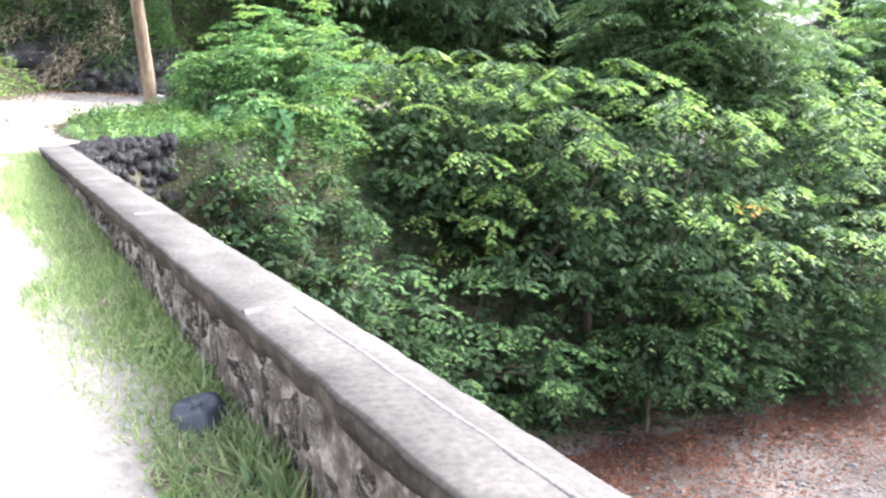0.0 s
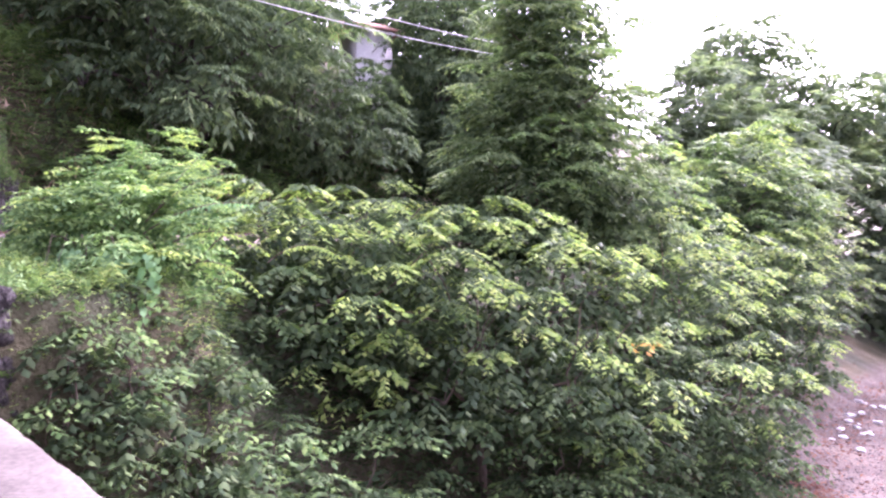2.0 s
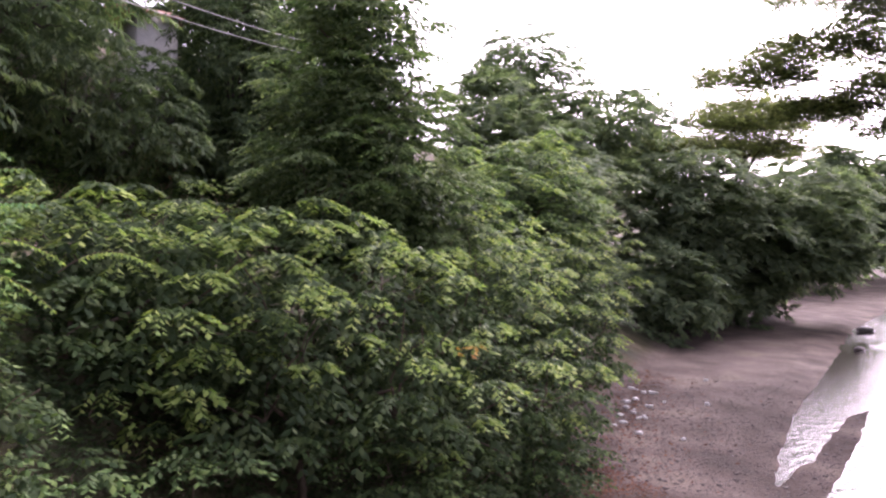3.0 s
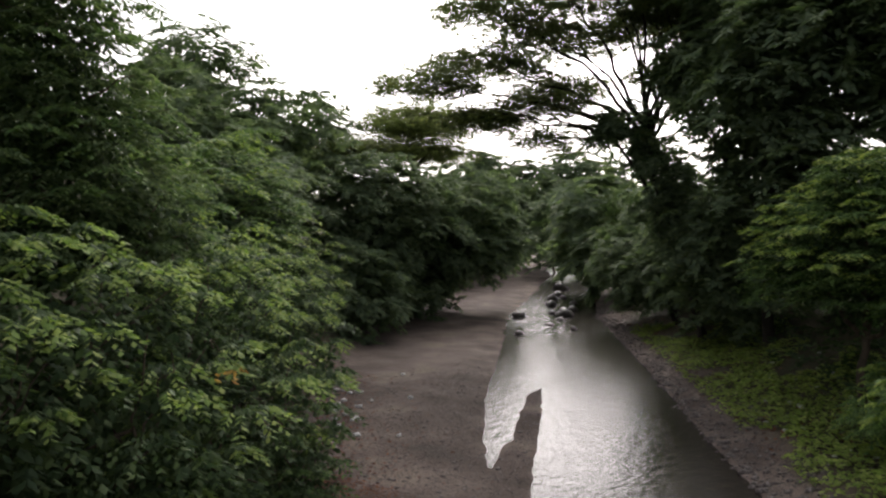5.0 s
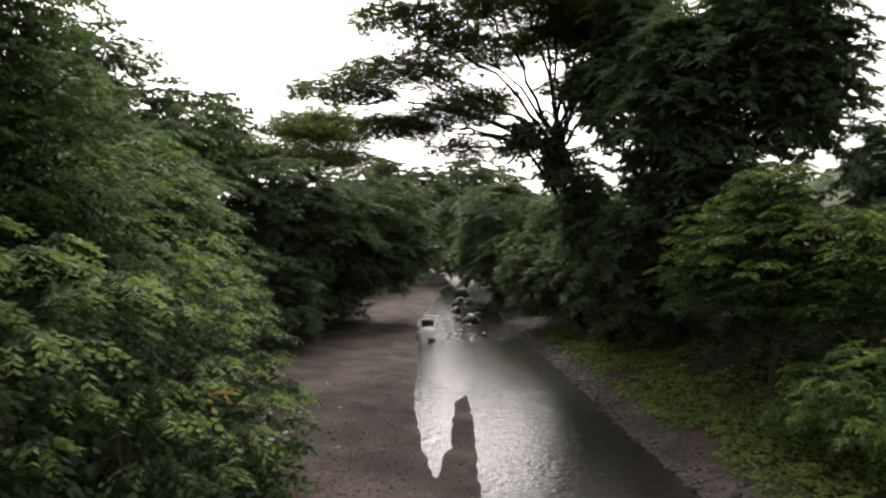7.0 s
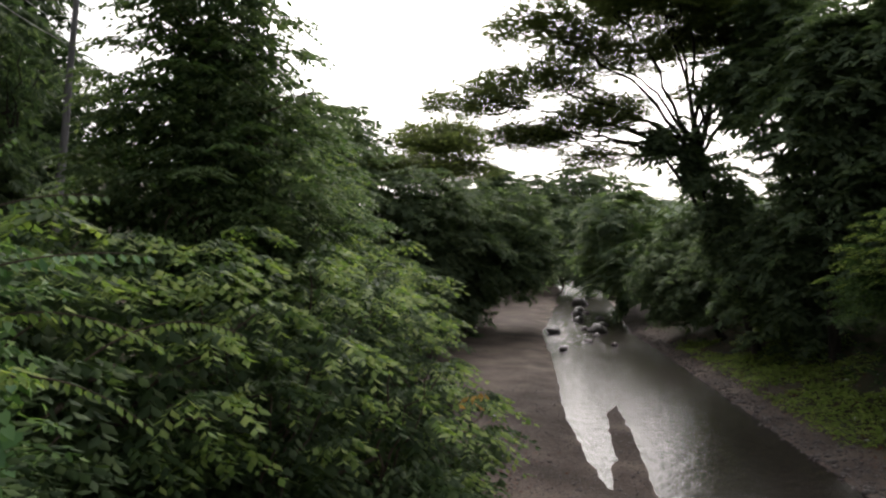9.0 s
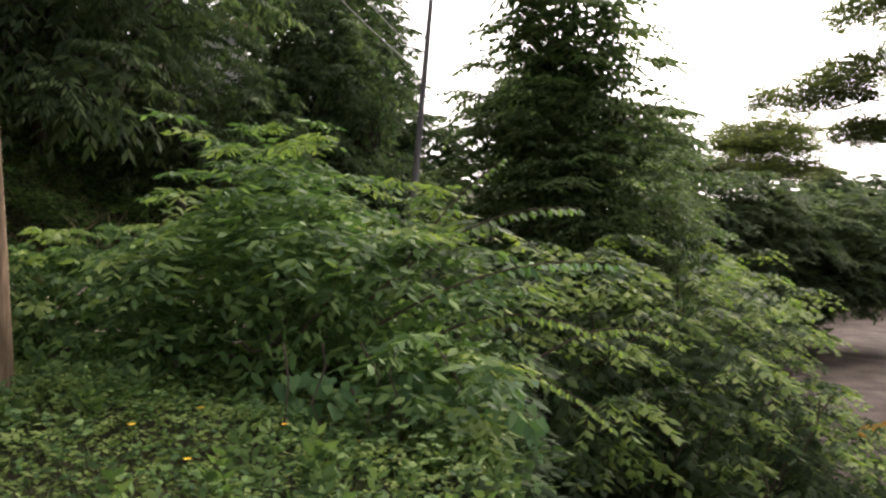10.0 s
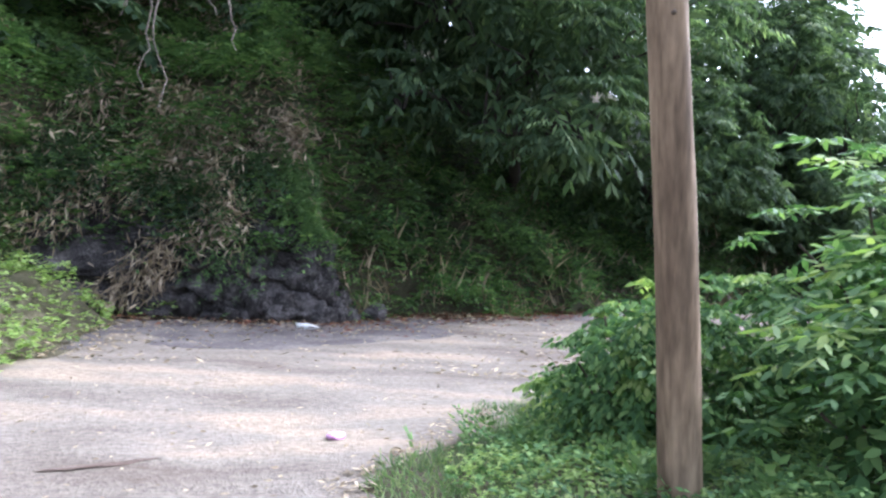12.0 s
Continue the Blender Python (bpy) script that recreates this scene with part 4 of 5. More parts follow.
for k, (x, y, r) in enumerate(((70.7, 41.3, 1.1), (72, 43.5, 0.5), (80, 48, 0.9), (104.6, 59.6, 1.2), (66.5, 44.6, 0.8), (88, 52, 0.8), (62, 38.6, 0.4), (55, 37.8, 0.5), (77, 43.5, 0.6), (95, 55, 0.7), (84, 47, 0.6), (67, 40, 0.35), (61, 35.5, 0.4), (91, 52, 0.5))):
    rock(x, y, r, WATER_Z, seed=k + 3)
rock(-8.3, 28.9, 0.36, 1.12, ROCK, "pale grey stone block at the foot of the bank", "roadside stones", "roadside_stone", 31)
for k, (x, y, r) in enumerate(((28.2, 28.6, 0.16), (22.3, 24.5, 0.12), (26.5, 29.8, 0.1), (33, 33, 0.14))):
    rock(x, y, r, None, WHITE_LITTER, "pale stone on the gravel bar", "pale stones", "pale_stone", 40 + k)


# ---- litter ----
def crumple(name, x, y, r, material, label, z=None, group=""):
    V, F = boulder(int(abs(x * 37 + y * 11)) % 97, (r, r * 0.7, r * 0.35), 2)
    V = V * (1 + 0.25 * lumps(V / r, 5, 77)[:, None])
    ob = thing(name, V, F, material, label, "litter", group)
    ob.location = (x, y, (at(x, y) if z is None else z) + r * 0.2)
    ob.rotation_euler = (0, 0, x)
    return ob


crumple("pink_wrapper", -8.2, 18.6, 0.11, PINK, "crumpled pink plastic wrapper on the dirt road", 0.63)
crumple("white_bag", -9.6, 26.9, 0.22, WHITE_LITTER, "crumpled white plastic bag by the rock face", 0.95)
crumple("blue_bottle", -12.4, 21.2, 0.13, BLUE, "squashed pale blue plastic bottle at the roadside", 0.74)
crumple("white_rag", -4.1, 12.9, 0.14, WHITE_LITTER, "pale crumpled paper on the bank edge")
for k in range(26):
    x, y = 30 + rng.uniform(-3, 14), 0.0
    y = 10.2 + (x - 30) * 0.33 + rng.uniform(-2.6, 1.2)
    crumple("litter_scrap", x, y, rng.uniform(0.09, 0.2), WHITE_LITTER, "white plastic scrap on the far bank", None, "far bank litter")
for k in range(22):
    x = rng.uniform(21, 28)
    crumple("litter_scrap", x, 27.7 + (x - 21) * 0.88 - rng.uniform(0.2, 2.0), rng.uniform(0.08, 0.22), WHITE_LITTER, "pale rubbish scrap by the bushes", None, "rubbish by the bushes")

# wet streak on the road
ang = np.linspace(0, 6.28, 29)[:-1]
V = np.array([(0, 0, 0)] + [(0.42 * math.cos(a) * (1 + 0.25 * math.sin(3 * a)), 0.07 * math.sin(a) * (1 + 0.4 * math.cos(5 * a)), 0) for a in ang])
F = np.array([(0, 1 + k, 1 + (k + 1) % 28) for k in range(28)])
WET = earthy("wet_soil", [(0.3, (0.09, 0.065, 0.05)), (0.7, (0.14, 0.1, 0.08))], 4, 30, rough=0.5)
puddle = thing("wet_patch", V, F, WET, "dark damp streak on the dirt road", "wet patch", kind="structure")
puddle.location, puddle.rotation_euler = (-9.9, 17.5, 0.65), (0, 0, 0.55)

# dark plastic bowl against the parapet
bowl = tagged(new("plastic_basin"), "dark blue-grey plastic basin upturned in the grass", "basin")
ang = np.linspace(0, 2 * np.pi, 25)[:-1]
prof = [(0.0, 0.1), (0.085, 0.115), (0.112, 0.1), (0.135, 0.02), (0.155, 0.012), (0.155, 0.0), (0.13, 0.0)]
V = np.array([(r * math.cos(a), r * math.sin(a), z + 0.006 * math.sin(3 * a)) for r, z in prof for a in ang])
i, j = np.meshgrid(np.arange(len(prof) - 1), np.arange(24), indexing="ij")
a0, a1 = i * 24 + j, i * 24 + (j + 1) % 24
F = np.stack([a0, a1, a1 + 24, a0 + 24], -1).reshape(-1, 4)
part("shell", V, F, PLASTIC_DARK, bowl, smooth=True)
bowl.location, bowl.rotation_euler = (-1.0, 3.13, 0.07), (0.15, -0.2, 0.4)

# ---- utility poles and wires ----
GREY_WOOD = earthy("grey_pole_wood", [(0.3, (0.1, 0.095, 0.1)), (0.7, (0.22, 0.21, 0.215))], 2.5, 22, stretch=(1, 1, 0.08))


def utility_pole(base, lean, tall, r0, r1, label, extra=False):
    ob = tagged(new("utility_pole"), label, "utility pole", "utility poles")
    ob.location = base
    u = np.linspace(-0.5, tall, 26)
    pts = np.column_stack([u * lean[0], u * lean[1], u])
    pts[:, :2] += 0.008 * np.column_stack([np.sin(u * 1.3), np.cos(u * 1.7)])
    V, F = tube(pts, np.interp(u, [-0.5, tall], [r0, r1]), 20)
    V[:, :2] += 0.004 * np.column_stack([lumps(V * [20, 20, 0.6], 1, 95), lumps(V * [20, 20, 0.6], 1, 96)])
    shaft = part("shaft", V, F, POLE_WOOD if extra else GREY_WOOD, ob, smooth=True)
    for z in (2.95,):
        if extra:
            c = np.array([lean[0] * z, lean[1] * z, z])
            part("knot", *[a for a in (tube([c + [-0.01, -r0 * 0.8, 0], c + [-0.01, -r0 * 0.99, 0], c + [-0.01, -r0 * 1.0, 0]], [0.016, 0.014, 0.001], 8))], BARK, shaft)
    return ob


utility_pole((-5.83, 16.0, at(-5.83, 16.0)), (-0.066, -0.058), 7.4, 0.138, 0.105, "weathered brown wooden utility pole leaning on the grassy mound", True)
utility_pole((10.95, 39.2, at(10.95, 39.2)), (0.055, -0.05), 14.2 - at(10.95, 39.2), 0.19, 0.1, "thin grey wooden utility pole among the trees")
for k, (z1, z2, o) in enumerate(((6.75, 9.95, 0.0), (7.15, 10.5, 0.25))):
    u = np.linspace(0, 1, 30)
    a, b = np.array([-6.25 + o, 15.65, z1]), np.array([11.35 + o, 38.85, z2 + 0.3])
    p = a + (b - a) * u[:, None]
    p[:, 2] -= 0.35 * 4 * u * (1 - u)
    thing("power_line", *tube(p, np.full(30, 0.016), 5), WIRE, "dark sagging overhead power line between the poles", "power line", "power lines")

# ---- the leafy bank beyond the bridge: big bushes ----
bush_label = "broad green riverside bush with drooping compound leaves"
for base, blobs in (
    ((-0.8, 18.2), [(-0.6, 18.4, -0.2, 3.0, 2.6, 3.0), (-2.4, 16.8, -0.9, 2.2, 1.8, 2.0), (1.2, 18.6, 0.2, 2.4, 2.4, 2.4)]),
    ((4.2, 18.8), [(4.2, 19.0, -0.8, 3.0, 2.6, 2.9), (5.9, 17.6, -1.9, 2.4, 1.8, 2.0), (2.9, 17.3, -1.7, 2.2, 1.7, 1.8), (6.4, 19.8, -0.2, 2.4, 2.2, 2.2)]),
    ((0.2, 22.0), [(-0.4, 20.8, 1.2, 2.3, 1.8, 1.7), (1.8, 23.0, 1.0, 2.4, 2.0, 1.9), (3.6, 26.6, 0.9, 2.6, 2.2, 2.0)]),
    ((9.6, 21.2), [(9.6, 21.6, -1.4, 3.0, 2.6, 3.0), (11.8, 20.2, -2.9, 2.4, 1.8, 2.2), (8.3, 18.9, -2.9, 2.2, 1.6, 2.0), (11.8, 23.2, -0.6, 2.6, 2.4, 2.4)]),
    ((15.6, 26.4), [(15.6, 26.6, -1.5, 3.2, 2.8, 3.2), (17.4, 25.4, -3.0, 2.4, 2.0, 2.3), (18.6, 29.0, -0.8, 3.0, 2.6, 2.7)]),
    ((22.4, 32.2), [(21.8, 32.2, -1.4, 3.4, 2.8, 3.4), (24.6, 34.2, -2.0, 2.6, 2.2, 2.8), (26.5, 36.0, -0.5, 3.4, 3.0, 3.2)]),
):
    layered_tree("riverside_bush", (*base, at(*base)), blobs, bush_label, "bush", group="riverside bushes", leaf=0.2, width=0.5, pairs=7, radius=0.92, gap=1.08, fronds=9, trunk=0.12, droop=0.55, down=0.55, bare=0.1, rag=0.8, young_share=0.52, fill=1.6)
for base, blobs in (
    ((0.6, 15.3), [(0.6, 15.2, -4.0, 2.0, 1.3, 1.6), (2.2, 15.8, -4.6, 1.6, 1.2, 1.4), (-1.3, 14.4, -3.0, 1.6, 1.2, 1.6)]),
    ((5.4, 17.0), [(5.4, 17.0, -4.6, 1.8, 1.1, 1.4), (7.4, 17.9, -5.0, 1.8, 1.1, 1.4)]),
    ((11.4, 19.2), [(11.2, 19.4, -5.2, 1.9, 1.1, 1.4), (13.6, 21.0, -5.2, 1.8, 1.2, 1.3)]),
):
    # duller fresh leaves: shade at the bank's foot is put into the colour
    layered_tree("riverside_bush", (*base, at(*base)), blobs, "low green bush at the foot of the bank", "bush", group="low riverside bushes", young=LEAF_SHRUB, radius=0.7, gap=0.82, fronds=8, trunk=0.07, leaf=0.17, young_share=0.35, bare=0.1, rag=0.7, fill=1.4)

# cone-shaped tree and its neighbours
layered_tree("conical_tree", (8.0, 25.4, at(8.0, 25.4)), [(8.0, 25.2, 3.0, 4.1, 3.6, 3.2), (8.0, 25.2, 5.6, 3.5, 3.1, 2.6), (7.9, 25.2, 8.2, 2.5, 2.2, 2.5), (6.2, 24.4, 1.4, 2.4, 2.2, 2.2), (10.2, 25.0, 1.6, 2.6, 2.2, 2.4)],
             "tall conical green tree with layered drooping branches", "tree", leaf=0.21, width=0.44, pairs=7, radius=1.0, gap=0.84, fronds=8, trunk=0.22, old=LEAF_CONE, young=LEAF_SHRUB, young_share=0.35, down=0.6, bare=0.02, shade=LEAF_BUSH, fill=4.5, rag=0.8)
layered_tree("bank_tree", (22.5, 37.0, at(22.5, 37.0)), [(22.5, 36.4, 3.4, 4.2, 4.0, 4.2), (18.6, 34.0, 2.2, 3.4, 3.2, 3.6), (26.0, 39.4, 2.6, 3.8, 3.4, 3.6), (15.0, 31.4, 1.8, 3.0, 2.8, 3.2)],
             "round green tree behind the riverside bushes", "tree", leaf=0.28, radius=1.15, gap=1.2, fronds=8, trunk=0.3, old=LEAF_SHRUB, young_share=0.25, bare=0.05, fill=2.4, rag=0.8)
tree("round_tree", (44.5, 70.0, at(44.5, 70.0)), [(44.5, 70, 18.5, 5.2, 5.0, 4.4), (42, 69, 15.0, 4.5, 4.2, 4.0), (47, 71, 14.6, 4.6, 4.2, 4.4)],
     "rounded tree crown rising above the other trees", "tree", leaf=0.5, density=4.5, spray=1.6, trunk=0.4, old=LEAF_HAZE, young=LEAF_HAZE, gaps=0.0, voids=-0.2, rag=1.1, clump=0.9, fill=0.1)
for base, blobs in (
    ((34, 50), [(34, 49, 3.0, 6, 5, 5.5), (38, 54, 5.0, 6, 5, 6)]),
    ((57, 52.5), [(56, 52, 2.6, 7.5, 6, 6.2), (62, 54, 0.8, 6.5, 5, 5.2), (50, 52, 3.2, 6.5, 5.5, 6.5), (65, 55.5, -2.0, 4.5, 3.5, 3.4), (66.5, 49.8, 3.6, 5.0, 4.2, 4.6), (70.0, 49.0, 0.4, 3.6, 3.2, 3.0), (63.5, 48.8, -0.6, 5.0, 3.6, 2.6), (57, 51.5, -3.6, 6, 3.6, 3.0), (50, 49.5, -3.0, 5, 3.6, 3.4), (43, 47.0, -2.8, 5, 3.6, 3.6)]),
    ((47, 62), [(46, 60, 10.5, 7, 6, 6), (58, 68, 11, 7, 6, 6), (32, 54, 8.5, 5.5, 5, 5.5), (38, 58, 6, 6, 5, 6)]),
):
    tree("riverbank_tree", (*base, at(*base)), blobs, "dark green spreading tree on the gravel bank", "tree", group="gravel bank trees", leaf=0.58, density=3.2, spray=1.5, gaps=-0.2, rag=1.2, clump=0.9, voids=-0.45, trunk=0.35, old=LEAF_HAZE, young=LEAF_HAZE, bark=BARK_DARK, low=-0.8)


# ---- rain trees with flat layered crowns ----
def umbrella_tree(name, base, fork, pads, label, leaf, density, spray, trunk, thick=0.8, material=LEAF_RAIN):
    """Limbs fan out from the fork to flat pads of fine leaves."""
    ob = tagged(new(name), label, "tree")
    ob.location = base
    B = np.array(base, float)
    fk = np.array(fork, float)
    bits = [limb([0, 0, -0.5], fk - B, trunk, trunk * 0.65, wiggle=0.05, n=10)]
    Ps, Ns = [], []
    for x, y, z, r in pads:
        c = np.array([x, y, z])
        knee = fk + (c - fk) * 0.45 + [0, 0, (c - fk)[2] * 0.15]
        bits.append(limb(fk - B, knee - B, trunk * 0.42, trunk * 0.22, wiggle=0.035))
        bits.append(limb(knee - B, c - B, trunk * 0.22, trunk * 0.08, wiggle=0.05))
        for k in range(9):
            a = rng.uniform(0, 6.28)
            tip = c + np.array([math.cos(a), math.sin(a), 0.12]) * r * rng.uniform(0.5, 0.95)
            s0 = knee + (c - knee) * rng.uniform(0.3, 1.0)
            bits.append(limb(s0 - B, tip - B, trunk * 0.09, 0.03, wiggle=0.1))
        n = int(density * 3.14 * r * r)
        a, q = rng.uniform(0, 6.28, n), np.sqrt(rng.random(n)) * r
        p = np.column_stack([c[0] + q * np.cos(a), c[1] + q * np.sin(a), c[2] - 0.10 * q * q / r + rng.normal(0, thick * 0.4, n)])
        keep = lumps(p, 1.5, 15) + rng.normal(0, 0.35, n) > -0.55 + 0.5 * (q / r - 0.6)
        Ps.append(p[keep])
    P = np.concatenate(Ps)
    W = np.column_stack([rng.normal(size=(len(P), 2)), rng.uniform(0, 0.5, len(P))])
    V, F = sprays(P - B, W, spray * rng.uniform(0.6, 1.3, len(P)), 5, leaf, 0.4, 0.3, 0.2)
    part("crown", V, F, material, ob)
    part("trunk", *join(*bits), BARK_DARK, ob, smooth=True)
    return ob


umbrella_tree("rain_tree", (60, 20.5, at(60, 20.5)), (56, 26.5, 9.5),
              [(47, 42, 14.2, 4.5), (50, 38.5, 16, 5), (48, 36, 19.5, 5), (52, 34, 12.5, 4), (53, 33, 18, 5.5), (54, 29, 21.5, 6), (52, 40, 12, 3.2), (57, 24, 20, 5.5), (60, 20, 18, 5), (49.5, 33.5, 23, 5), (58, 30, 24.5, 6), (56, 34.5, 14.5, 4), (63, 24, 24, 6), (49, 37.5, 11.2, 3.4), (51.5, 33.5, 9.6, 2.8), (58, 25, 15, 4), (60, 27, 20, 5), (54, 27, 24.5, 5)],
              "huge spreading rain tree with flat layered crown over the river", 0.36, 17, 1.2, 0.5, 1.2)
umbrella_tree("rain_tree", (72, 64, at(72, 64)), (72, 63.4, 9),
              [(66, 60.5, 14.5, 5), (71, 62.5, 16.6, 6), (77, 65.5, 15.6, 6), (83, 69, 13.0, 5), (62, 60, 11.5, 5), (74, 62, 12.6, 5), (58, 60, 11.0, 4.5)],
              "flat-topped spreading tree on the gravel bank", 0.44, 11.0, 1.5, 0.45, 1.3)

# creeper-clad trunks and dark trees of the far bank
for base, blobs, lf, dn in (
    ((47.5, 15.5), [(46.5, 15.5, 10.5, 4.8, 4.2, 6.5), (47.5, 13, 3.5, 5.0, 4.0, 6.5), (45.5, 12.2, 13.5, 3.6, 3.0, 3.6), (49.5, 17.5, 14.5, 3.2, 2.8, 3.2), (44.5, 9.0, 16.0, 3.0, 2.8, 2.4), (48, 11, 18.5, 3.2, 2.8, 2.4), (52, 22, 14, 2.8, 2.6, 3.6), (53, 20, 18, 3.2, 2.8, 3.2), (51, 18.5, 0.5, 4.5, 3.6, 5.5), (47, 8.5, 12.0, 4.5, 4.0, 4.5), (46, 3.2, 5.0, 3.4, 3.0, 3.6)], 0.52, 4.8),
    ((54, 21.5), [(55.2, 24.2, 4.2, 2.6, 2.2, 5.0), (55.3, 27.0, 9.0, 1.4, 1.3, 2.6), (54.4, 29.2, 10.6, 1.9, 1.5, 1.3), (57.5, 22.0, 0.5, 3.2, 2.6, 4.5)], 0.45, 7.0),
    ((62, 26), [(61, 27.5, -1.0, 3.4, 2.8, 3.6), (66, 31.5, -1.0, 4.0, 3.2, 4.2), (71, 31, 1.5, 5.0, 4.2, 5.5)], 0.5, 5.0),
):
    tree("creeper_clad_tree", (*base, at(*base)), blobs, "dark creeper-covered tree on the far bank", "tree", group="far bank trees", leaf=lf, density=dn, spray=1.2, trunk=0.4, old=LEAF_HAZE, young=LEAF_CONE, young_share=0.05, gaps=-0.35, rag=1.5, clump=0.9, voids=-0.8, fill=0.35, bark=BARK_DARK, low=-0.95)
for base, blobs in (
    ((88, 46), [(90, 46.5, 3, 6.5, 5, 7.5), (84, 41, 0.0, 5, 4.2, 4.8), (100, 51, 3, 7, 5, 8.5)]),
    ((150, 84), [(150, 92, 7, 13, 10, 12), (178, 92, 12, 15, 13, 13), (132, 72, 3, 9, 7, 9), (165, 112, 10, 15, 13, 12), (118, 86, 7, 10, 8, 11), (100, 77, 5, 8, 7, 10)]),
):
    tree("upstream_tree", (*base, at(*base)), blobs, "hazy green tree further up the river", "tree", group="upstream trees", leaf=1.4, density=0.55, spray=2.7, trunk=0.4, old=LEAF_HAZE, young=LEAF_CONE, young_share=0.1, low=-0.9)
layered_tree("bright_bush", (33.5, 8.6, at(33.5, 8.6)), [(33.5, 8.4, 1.2, 3.8, 3.4, 3.6), (36.2, 11.4, 0.8, 3.0, 2.6, 3.0), (31.8, 5.4, 0.6, 3.6, 3.0, 3.4), (34.0, 8.6, 3.8, 2.6, 2.4, 2.2)],
             "bright green round bush on the far bank", "bush", leaf=0.24, radius=0.95, gap=0.85, fronds=8, trunk=0.2, old=LEAF_SHRUB, young=LEAF_LIME_LIT, young_share=0.55, bare=0.03, rag=0.8, shade=LEAF_BUSH)
tree("creeper_mound", (25.5, 4.4, at(25.5, 4.4)), [(25.5, 4.4, -3.6, 3.6, 3.0, 2.7), (29.5, 6.4, -4.6, 3.2, 2.4, 2.2), (22.5, 1.8, -3.4, 3.4, 3.0, 2.8)],
     "mound of small-leaved creepers on the far bank", "creeper", leaf=0.15, density=14, spray=0.5, trunk=0.06, old=LEAF_SHRUB, young=LEAF_LIME_LIT, young_share=0.35, gaps=-0.3, low=-0.3, down=0.8)

# ---- hillside above the road ----
for base, blobs, sp in (
    # the last blob is an unseen bough, added overhead to shade the bank
    ((-4.2, 36.8), [(-4.2, 32.4, 8.6, 3.2, 2.4, 2.0), (-1.6, 34.0, 9.8, 4.2, 3.6, 3.2), (-6.8, 33, 10.5, 4.2, 4.0, 3.4), (-3.2, 30.4, 6.0, 1.5, 1.2, 1.2), (-5.6, 31.4, 6.6, 1.7, 1.2, 1.4), (-7.9, 31.2, 6.8, 1.6, 1.2, 1.6), (-7.8, 31.0, 12.6, 3.4, 3.0, 2.0)], 0.9),
    ((-10.5, 36.5), [(-10.5, 36.0, 10.4, 4.2, 3.4, 3.4), (-15.5, 36.0, 11.5, 4.4, 4, 4.0), (-9, 38.5, 13.5, 5, 4.5, 4.5)], 0.9),
    ((1.4, 39.0), [(2.4, 38.2, 6.1, 3.2, 3.0, 3.2), (-0.4, 37.6, 6.4, 3.0, 3.0, 3.6), (-2.5, 40.5, 11.5, 4.0, 4.0, 4.4), (3.6, 42.4, 8.4, 1.9, 1.5, 2.0)], 0.8),
    ((7.9, 43.5), [(8.0, 43.0, 9.4, 3.2, 3.0, 4.6), (7.8, 44.2, 13.6, 2.6, 2.6, 3.0), (8.6, 42.0, 5.6, 2.8, 2.6, 3.0), (10.2, 41.2, 7.6, 1.6, 1.6, 3.6)], 0.8),
):
    tree("mango_tree", (*base, at(*base)), blobs, "dense dark tree with long hanging leaves over the road", "tree", group="hillside trees", leaf=0.32, width=0.26, density=6.5, spray=sp, trunk=0.25, old=LEAF_DARK, young=LEAF_CONE, young_share=0.12, gaps=0.25, bark=BARK_DARK, down=1.0, droop=0.5, low=-0.7, clump=1.6)
for base, blobs in (
    ((-20, 32), [(-20, 32, 10, 6, 5, 6), (-25, 28, 8, 6, 5, 6), (-17, 36, 15, 6, 5, 5)]),
    ((-6, 40), [(-6, 40, 17, 7, 6, 6), (-14, 40, 17, 7, 6, 6), (-2, 44, 16, 5, 5, 5.5), (-3, 37, 15, 4.5, 4.5, 4)]),
    ((12.5, 47), [(12, 47.5, 6.0, 4.5, 4, 4.5), (17, 50, 6.5, 5, 4, 4.6), (7.0, 44.5, 5.8, 3.8, 3, 3.4), (11, 52, 11.5, 4.2, 4, 5.5), (8.5, 53, 14, 4, 4, 5), (11.6, 46.5, 12.0, 2.8, 2.8, 4.4), (22.1, 62.3, 15.5, 2.8, 2.8, 6.5), (18.6, 62.0, 15.0, 4.0, 4.0, 7.0)]),
):
    tree("hillside_tree", (*base, at(*base)), blobs, "tall dark tree on the steep hillside", "tree", group="hillside trees", leaf=0.42, density=3.6, spray=1.4, trunk=0.35, old=LEAF_DARK, young=LEAF_CONE, young_share=0.1, gaps=-0.15, bark=BARK_DARK, low=-0.9, down=0.8)


def on_face(n, z0, z1, u0, u1, push=0.1):
    """Points a little in front of the rock face."""
    u, z = rng.uniform(u0, u1, n), rng.uniform(z0, z1, n)
    k = np.clip((u * 109).astype(int), 0, 109)
    off = -lay_back(z) + push
    return np.column_stack([fx[k] + fn[k, 0] * off, fy[k] + fn[k, 1] * off, z * np.maximum(taper[k], 0.45) + 0.85])


# dry hanging growth and weeds on the cut bank
P = on_face(30000, 0.5, 6.2, 0.0, 0.95, 0.6)
keep = lumps(P, 1.1, 33) + rng.normal(0, 0.25, len(P)) - 0.3 * np.maximum(P[:, 2] - 4.6, 0) - 0.28 * np.maximum(2.7 - P[:, 2], 0) - 0.2 * np.maximum(P[:, 0] + 13, 0) - 0.05 * (P[:, 0] + 13) > -0.12
P = P[keep]
D = np.column_stack([rng.normal(0, 0.5, len(P)), -0.5 + rng.normal(0, 0.3, len(P)), rng.normal(-0.6, 0.5, len(P))])
